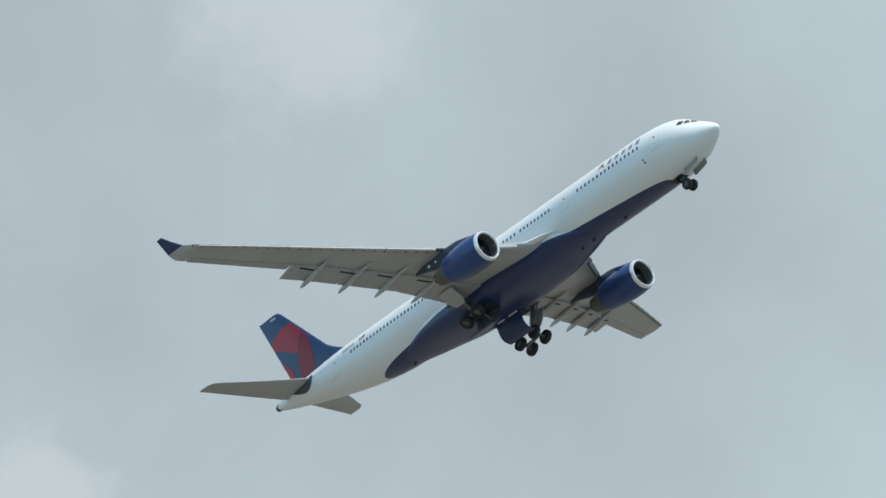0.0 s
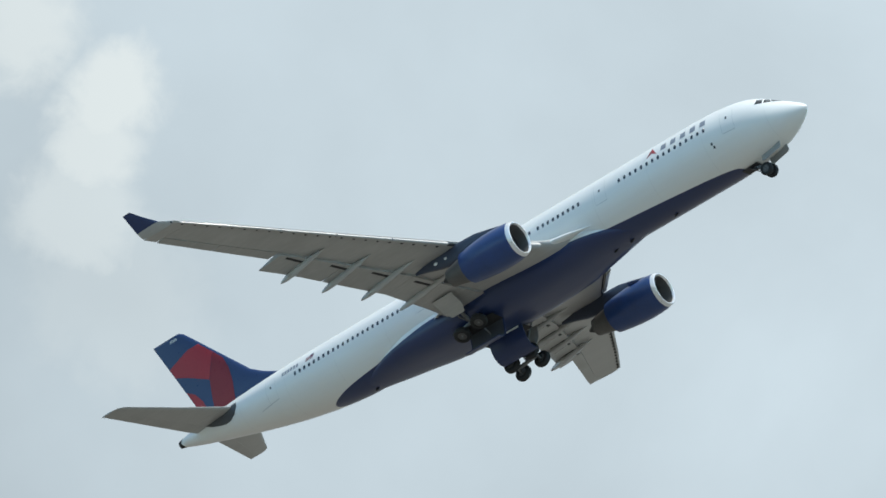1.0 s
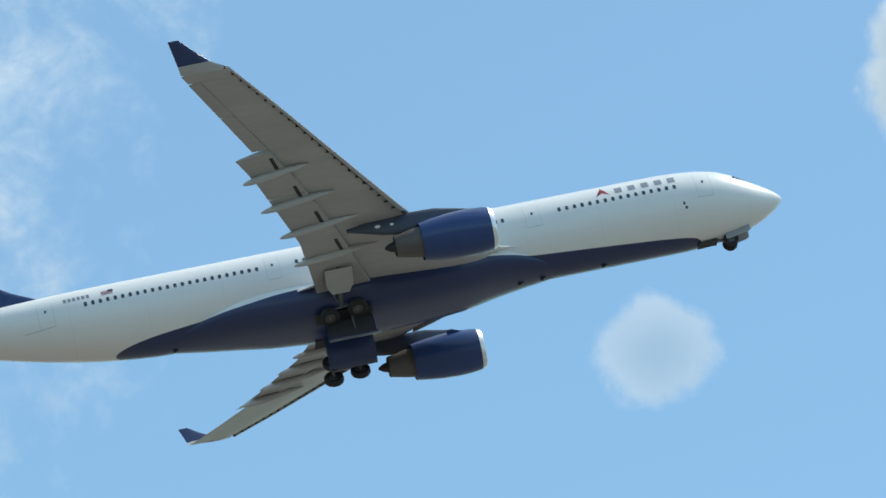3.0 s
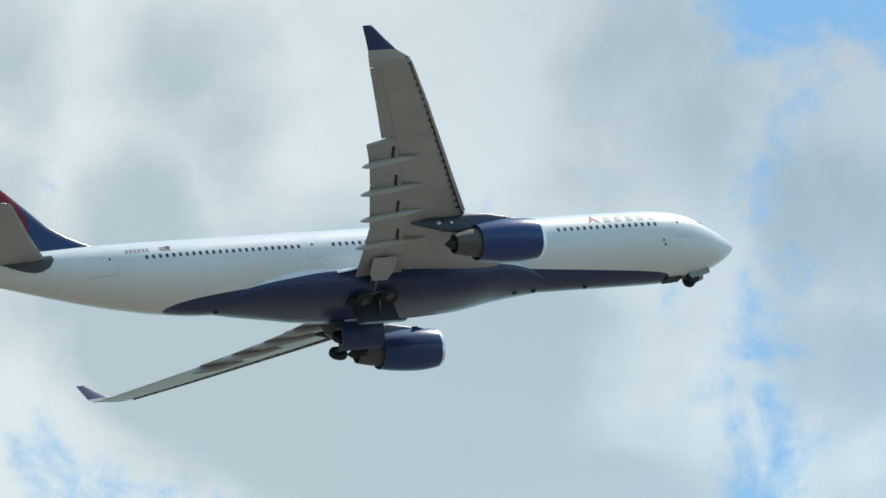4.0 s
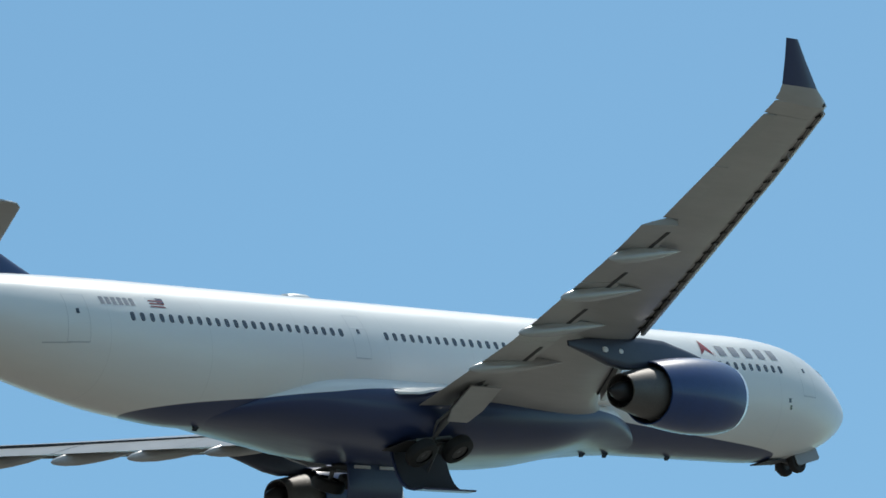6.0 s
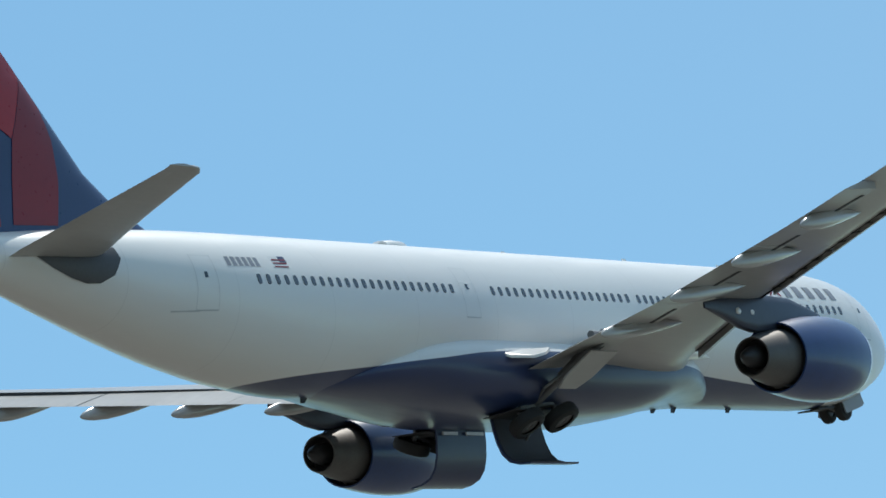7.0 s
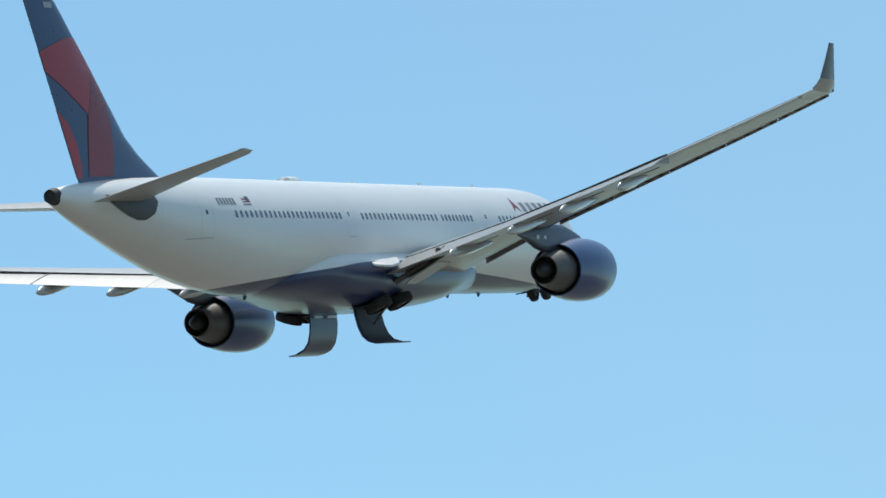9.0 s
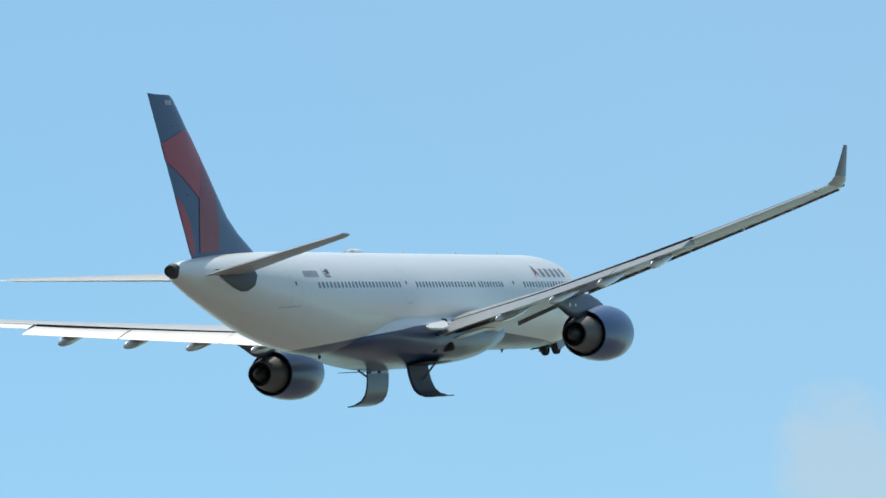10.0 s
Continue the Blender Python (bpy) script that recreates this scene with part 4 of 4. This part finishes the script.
def main_gear(side):
    """Leg with a four-wheel bogie, in its own space: the hinge at the origin, the leg down."""
    bm = bmesh.new()
    rod(bm, (0, 0, 0.1), (0, 0, -2.3), 0.23, 0.21, 16)
    rod(bm, (0, 0, -2.3), (0, 0, -3.9), 0.15, 0.15, 16)
    rod(bm, (-0.9, 0, 0), (0.9, 0, 0), 0.15)
    leg = part("main_gear_leg", bm, STEEL, airliner, "grey main gear leg with four black wheels")
    bm = bmesh.new()
    rod(bm, (0.95, 0, -3.72), (-0.95, 0, -4.04), 0.17)
    part("bogie_beam", bm, STEEL, leg)
    for x, z in ((0.98, -3.71), (-0.98, -4.05)):
        bm = bmesh.new()
        rod(bm, (x, -0.85, z), (x, 0.85, z), 0.1)
        part("axle", bm, STEEL, leg)
        for y in (-0.69, 0.69):
            wheel(leg, "wheel", x, y, z, 0.70, 0.48)
    for a, b, r in (((0.75, 0, -0.1), (0.12, 0, -1.9), 0.09), ((-0.16, 0, -2.1), (-0.45, 0, -2.9), 0.06), ((-0.45, 0, -2.9), (-0.16, 0, -3.6), 0.06)):
        bm = bmesh.new()
        rod(bm, a, b, r)
        part("brace", bm, STEEL, leg)
    bm = bmesh.new()
    y = side * 0.42
    plate(bm, [(-0.95, y, -0.35), (0.95, y, -0.35), (0.95, y, -1.7), (0.6, y, -2.4), (-0.6, y, -2.4), (-0.95, y, -1.7)], 0.06, (0, side, 0))
    part("leg_door", bm, WING_GREY, leg, "grey door on the leg")
    return leg


def belly_door(side):
    """Wide gear door, hung open beside the keel; its outer edge keeps the curve of the belly."""
    prof = [(1.15, -3.5), (1.19, -4.1), (1.27, -4.6), (1.43, -5.05), (1.70, -5.36), (2.1, -5.52), (2.55, -5.56)]
    bm, loops = bmesh.new(), []
    for x0, cut in ((-30.2, 0.0), (-30.35, 0.0), (-33.45, 0.0), (-33.6, 0.0)):
        pts = [(y, z) for y, z in prof]
        loops.append([(x0, side * y, z) for y, z in pts] + [(x0, side * (y + 0.07), z + 0.06) for y, z in pts[::-1]])
    rings(bm, loops)
    door = part("belly_door", bm, PAINT_NAVY, airliner, "navy main gear door hanging open")
    bm, loops = bmesh.new(), []
    for x0 in (-30.3, -33.5):
        loops.append([(x0, side * (y + 0.075), z + 0.065) for y, z in prof[:-1]] + [(x0, side * (y + 0.10), z + 0.085) for y, z in prof[-2::-1]])
    rings(bm, loops)
    part("door_lining", bm, PRIMER, door, "grey inner lining")
    for x in (-30.8, -32.0, -33.2):
        bm = bmesh.new()
        rod(bm, (x, side * 1.18, -3.6), (x, side * 1.45, -3.35), 0.07)
        part("hinge", bm, STEEL, door)
    # white dashes stand for the highlight along the door's hinge line
    for x0, x1 in ((-30.5, -31.7), (-32.3, -33.3)):
        bm = bmesh.new()
        plate(bm, [(x0, side * 1.10, -3.70), (x1, side * 1.10, -3.70), (x1, side * 1.11, -3.82), (x0, side * 1.11, -3.82)], 0.05, (0, -side, 0))
        part("hinge_highlight", bm, PAINT_WHITE, door, "white strip painted as a highlight along the hinge")
    bm = bmesh.new()
    rod(bm, (-31.6, side * 1.3, -4.5), (-31.8, side * 2.4, -3.5), 0.06)
    part("actuator", bm, STEEL, door)


def wheel_well_shade(side):
    """Dark plate on the belly, coloured as the shade of an open wheel well."""
    bm = bmesh.new()
    plate(bm, [(-30.2, side * 1.25, -3.69), (-34.2, side * 1.25, -3.69), (-34.2, side * 2.7, -3.60), (-30.2, side * 2.7, -3.60)], 0.03, (0, 0, 1))
    part("wheel_well_shade", bm, GAP_DARK, airliner, smooth=False)


legs = {s: main_gear(s) for s in (-1, 1)}
for s in (-1, 1):
    belly_door(s)
    wheel_well_shade(s)

bm = bmesh.new()
rod(bm, (0, 0, 0), (0, 0, -1.3), 0.16, 0.15)
rod(bm, (0, 0, -1.3), (0, 0, -2.05), 0.1)
rod(bm, (0, -0.45, 0), (0, 0.45, 0), 0.12)
nose_leg = part("nose_gear_leg", bm, STEEL, airliner, "grey nose gear leg with two black wheels")
bm = bmesh.new()
rod(bm, (0, -0.42, -2.05), (0, 0.42, -2.05), 0.08)
part("axle", bm, STEEL, nose_leg)
for y in (-0.36, 0.36):
    wheel(nose_leg, "wheel", 0, y, -2.05, 0.53, 0.36)
bm = bmesh.new()
rod(bm, (0.05, 0, -1.2), (0.9, 0, -0.1), 0.07)
part("brace", bm, STEEL, nose_leg)
bm = bmesh.new()
plate(bm, [(-0.2, -0.42, -0.15), (-0.2, 0.42, -0.15), (-0.2, 0.38, -1.1), (-0.2, -0.38, -1.1)], 0.05, (-1, 0, 0))
part("leg_door", bm, DARK_METAL, nose_leg)
for side in (-1, 1):
    bm = bmesh.new()
    plate(bm, [(-2.9, side * 0.45, -2.05), (-4.7, side * 0.5, -2.4), (-4.7, side * 0.62, -2.98), (-4.5, side * 0.63, -3.02), (-3.1, side * 0.60, -2.72), (-2.9, side * 0.58, -2.6)], 0.04, (0, side, 0))
    part("nose_gear_door", bm, DOOR_GREY, airliner, "grey nose gear door hanging open")
# dark plate under the nose, its colour the shade of the open well
bm = bmesh.new()
plate(bm, [(-5.3, -0.5, -2.72), (-6.7, -0.5, -2.815), (-6.7, 0.5, -2.815), (-5.3, 0.5, -2.72)], 0.06, (0, 0, -1))
part("nose_well_shade", bm, GAP_DARK, airliner, smooth=False)


# ---- windows, doors and markings on the body ----
def patch(name, outline, mat, side, lift, parent=airliner, thick=0.02, label=""):
    """A small convex panel that lies on the body's skin: outline of (station, height)."""
    bm = bmesh.new()
    a, b = [], []
    for s, z in outline:
        p, nrm = skin(s, z, side)
        a.append(bm.verts.new(p + nrm * lift))
        b.append(bm.verts.new(p + nrm * (lift - thick)))
    bm.faces.new(a)
    bm.faces.new(b[::-1])
    for k in range(len(a)):
        bm.faces.new((a[k], b[k], b[(k + 1) % len(a)], a[(k + 1) % len(a)]))
    return part(name, bm, mat, parent, label, smooth=False)


def strip(name, s0, z0, s1, z1, width, mat, side, parent, lift=0.006):
    """A line on the skin, bent round it."""
    bm = bmesh.new()
    n = max(2, int(math.hypot(s1 - s0, z1 - z0) / 0.25))
    d = Vector((s1 - s0, z1 - z0)).normalized() * width / 2
    rows = []
    for k in range(n + 1):
        s, z = s0 + (s1 - s0) * k / n, z0 + (z1 - z0) * k / n
        rows.append([])
        for ds, dz in ((-d.y, d.x), (d.y, -d.x)):
            p, nrm = skin(s + ds, z + dz, side)
            rows[-1].append(bm.verts.new(p + nrm * lift))
    for a, b in zip(rows, rows[1:]):
        bm.faces.new((a[0], a[1], b[1], b[0]))
    return part(name, bm, mat, parent, smooth=False)


def raised(s, z, side, lift):
    p, nrm = skin(s, z, side)
    return p + nrm * lift


def window_mesh():
    bm = bmesh.new()
    loop = [(0.115 * math.copysign(abs(math.cos(a)) ** 0.7, math.cos(a)), 0.18 * math.copysign(abs(math.sin(a)) ** 0.7, math.sin(a))) for a in np.linspace(0, 2 * math.pi, 12, endpoint=False)]
    rings(bm, [[(x, y, 0.012) for x, y in loop], [(x * 1.1, y * 1.1, -0.02) for x, y in loop]])
    bmesh.ops.recalc_face_normals(bm, faces=bm.faces)
    me = bpy.data.meshes.new("window")
    bm.to_mesh(me)
    bm.free()
    me.materials.append(GLASS_DARK)
    return me


PANE = window_mesh()
ROWS_OF_WINDOWS = [(7.7, 15.95), (20.0, 24.05), (24.9, 34.6), (37.4, 49.4)]
for side in (-1, 1):
    for s0, s1 in ROWS_OF_WINDOWS:
        count = round((s1 - s0) / 0.533)
        for k in range(count + 1):
            p, nrm = skin(s0 + (s1 - s0) * k / count, 0.74, side)
            w = new("window", PANE)
            w.parent = airliner
            up = Vector((0, 0, 1))
            xa = up.cross(nrm).normalized()
            w.matrix_basis = Matrix.Translation(p) @ Matrix((xa, nrm.cross(xa), nrm)).transposed().to_4x4()
    # cabin doors: a seam round each, with a small pane
    for s, w, bottom, top in ((5.65, 1.07, -0.38, 1.55), (17.9, 1.07, -0.22, 1.7), (36.3, 0.95, -0.3, 1.6), (52.2, 1.07, -0.34, 1.55)):
        door = patch("cabin_door", [(s - w / 2, bottom), (s + w / 2, bottom), (s + w / 2, 0.4), (s + w / 2, 1.0), (s + w / 2, top), (s - w / 2, top), (s - w / 2, 1.0), (s - w / 2, 0.4)], LIVERY, side, 0.004)
        for a in ((s - w / 2, bottom, s + w / 2, bottom), (s - w / 2, bottom, s - w / 2, top), (s + w / 2, bottom, s + w / 2, top)):
            strip("seam", *a, 0.05 if a[1] == a[3] else 0.018, LINE_GREY, side, door, 0.012)
        patch("door_pane", [(s - 0.07, 0.74), (s + 0.07, 0.74), (s + 0.07, 0.94), (s - 0.07, 0.94)], GLASS_DARK, side, 0.02, door)
    # cockpit panes
    for outline in ([(2.22, 0.78), (2.72, 0.84), (2.84, 1.36), (2.58, 1.26)], [(2.82, 0.86), (3.34, 0.92), (3.30, 1.42), (2.94, 1.38)], [(1.62, 0.62), (2.14, 0.76), (2.50, 1.24), (2.20, 1.08)]):
        laid("cockpit_pane", outline, lambda s, z: raised(s, z, side, 0.02), GLASS_BLACK, airliner, steps=8, cols=4)
    # airline name drawn as plain bars, with the emblem's triangle ahead of it
    for k in range(5):
        s = 11.55 - 0.95 * k if side < 0 else 7.75 + 0.95 * k
        laid("name_bar", [(s - 0.25, 1.20), (s + 0.25, 1.20), (s + 0.25, 1.72), (s - 0.25, 1.72)], lambda q, z: raised(q, z, side, 0.014), MARK_GREY, airliner, steps=6, cols=3)
    s = 12.7 if side < 0 else 12.5
    laid("emblem", [(s + 0.5, 1.15), (s, 1.45), (s, 1.98)], lambda q, z: raised(q, z, side, 0.014), PAINT_MAROON, airliner, steps=6, cols=3)
    laid("emblem", [(s, 1.45), (s - 0.5, 1.15), (s, 1.98)], lambda q, z: raised(q, z, side, 0.014), PAINT_RED, airliner, steps=6, cols=3)
    # registration as plain bars, and a small flag
    for k in range(6):
        s = 50.75 - 0.32 * k
        strip("registration_bar", s - 0.11, 1.36, s + 0.11, 1.36, 0.34, MARK_GREY, side, airliner, 0.010)
    patch("flag", [(48.25, 1.18), (47.35, 1.18), (47.35, 1.62), (48.25, 1.62)], PAINT_WHITE, side, 0.008)
    patch("flag_canton", [(47.72, 1.40), (47.35, 1.40), (47.35, 1.62), (47.72, 1.62)], PAINT_NAVY, side, 0.014)
    for k in range(3):
        strip("flag_stripe", 47.4, 1.22 + 0.13 * k, 48.2 if k < 2 else 48.2, 1.22 + 0.13 * k, 0.055, PAINT_MAROON, side, airliner, 0.012)
    # small hatches and vents
    for s, z in ((7.25, -0.75), (7.15, -1.05)):
        patch("vent", [(s, z), (s + 0.16, z), (s + 0.16, z + 0.2), (s, z + 0.2)], GLASS_DARK, side, 0.01)
    strip("seam", 52.55, -0.36, 53.85, -0.36, 0.05, LINE_GREY, side, airliner, 0.01)


# ---- what moves ----
def motions():
    walk(airliner, [(t, pose(*place)) for t, _, _, _, *place in PATH])
    # main gear folds inwards, nose gear forwards; degrees from hanging straight down
    # seconds, fold, how far the leg is drawn up on itself
    fold = {1: [(0, 14, 0), (1, 18, 0), (2, 23, 0), (2.75, 27, 0.05), (3.5, 31, 0.1), (4, 35, 0.15), (4.5, 42, 0.3), (5.5, 54, 0.6), (7, 61, 0.7), (8, 63, 0.75), (9, 67, 0.85), (9.5, 73, 0.95), (10, 80, 1.05)],
            -1: [(0, 56, 0.8), (1, 59, 0.85), (2, 61, 0.9), (3.5, 61, 0.85), (5.5, 60, 0.72), (7, 60, 0.65), (8, 62, 0.70), (9, 67, 0.85), (9.5, 73, 0.95), (10, 80, 1.05)]}
    for side, leg in legs.items():
        rows = []
        for t, a, up in fold[side]:
            rows.append((t, pose(-32.3, side * (MAIN_PIVOT + up * math.sin(radians(a))), -1.75 + up * math.cos(radians(a)), -side * a, 0, 0)))
        walk(leg, rows)
    walk(nose_leg, [(t, pose(*NOSE_PIVOT, 0, -a, 0)) for t, a in ((0, 42), (1, 53), (2, 66), (2.75, 71), (3.5, 76), (5, 78), (10, 79))])


motions()
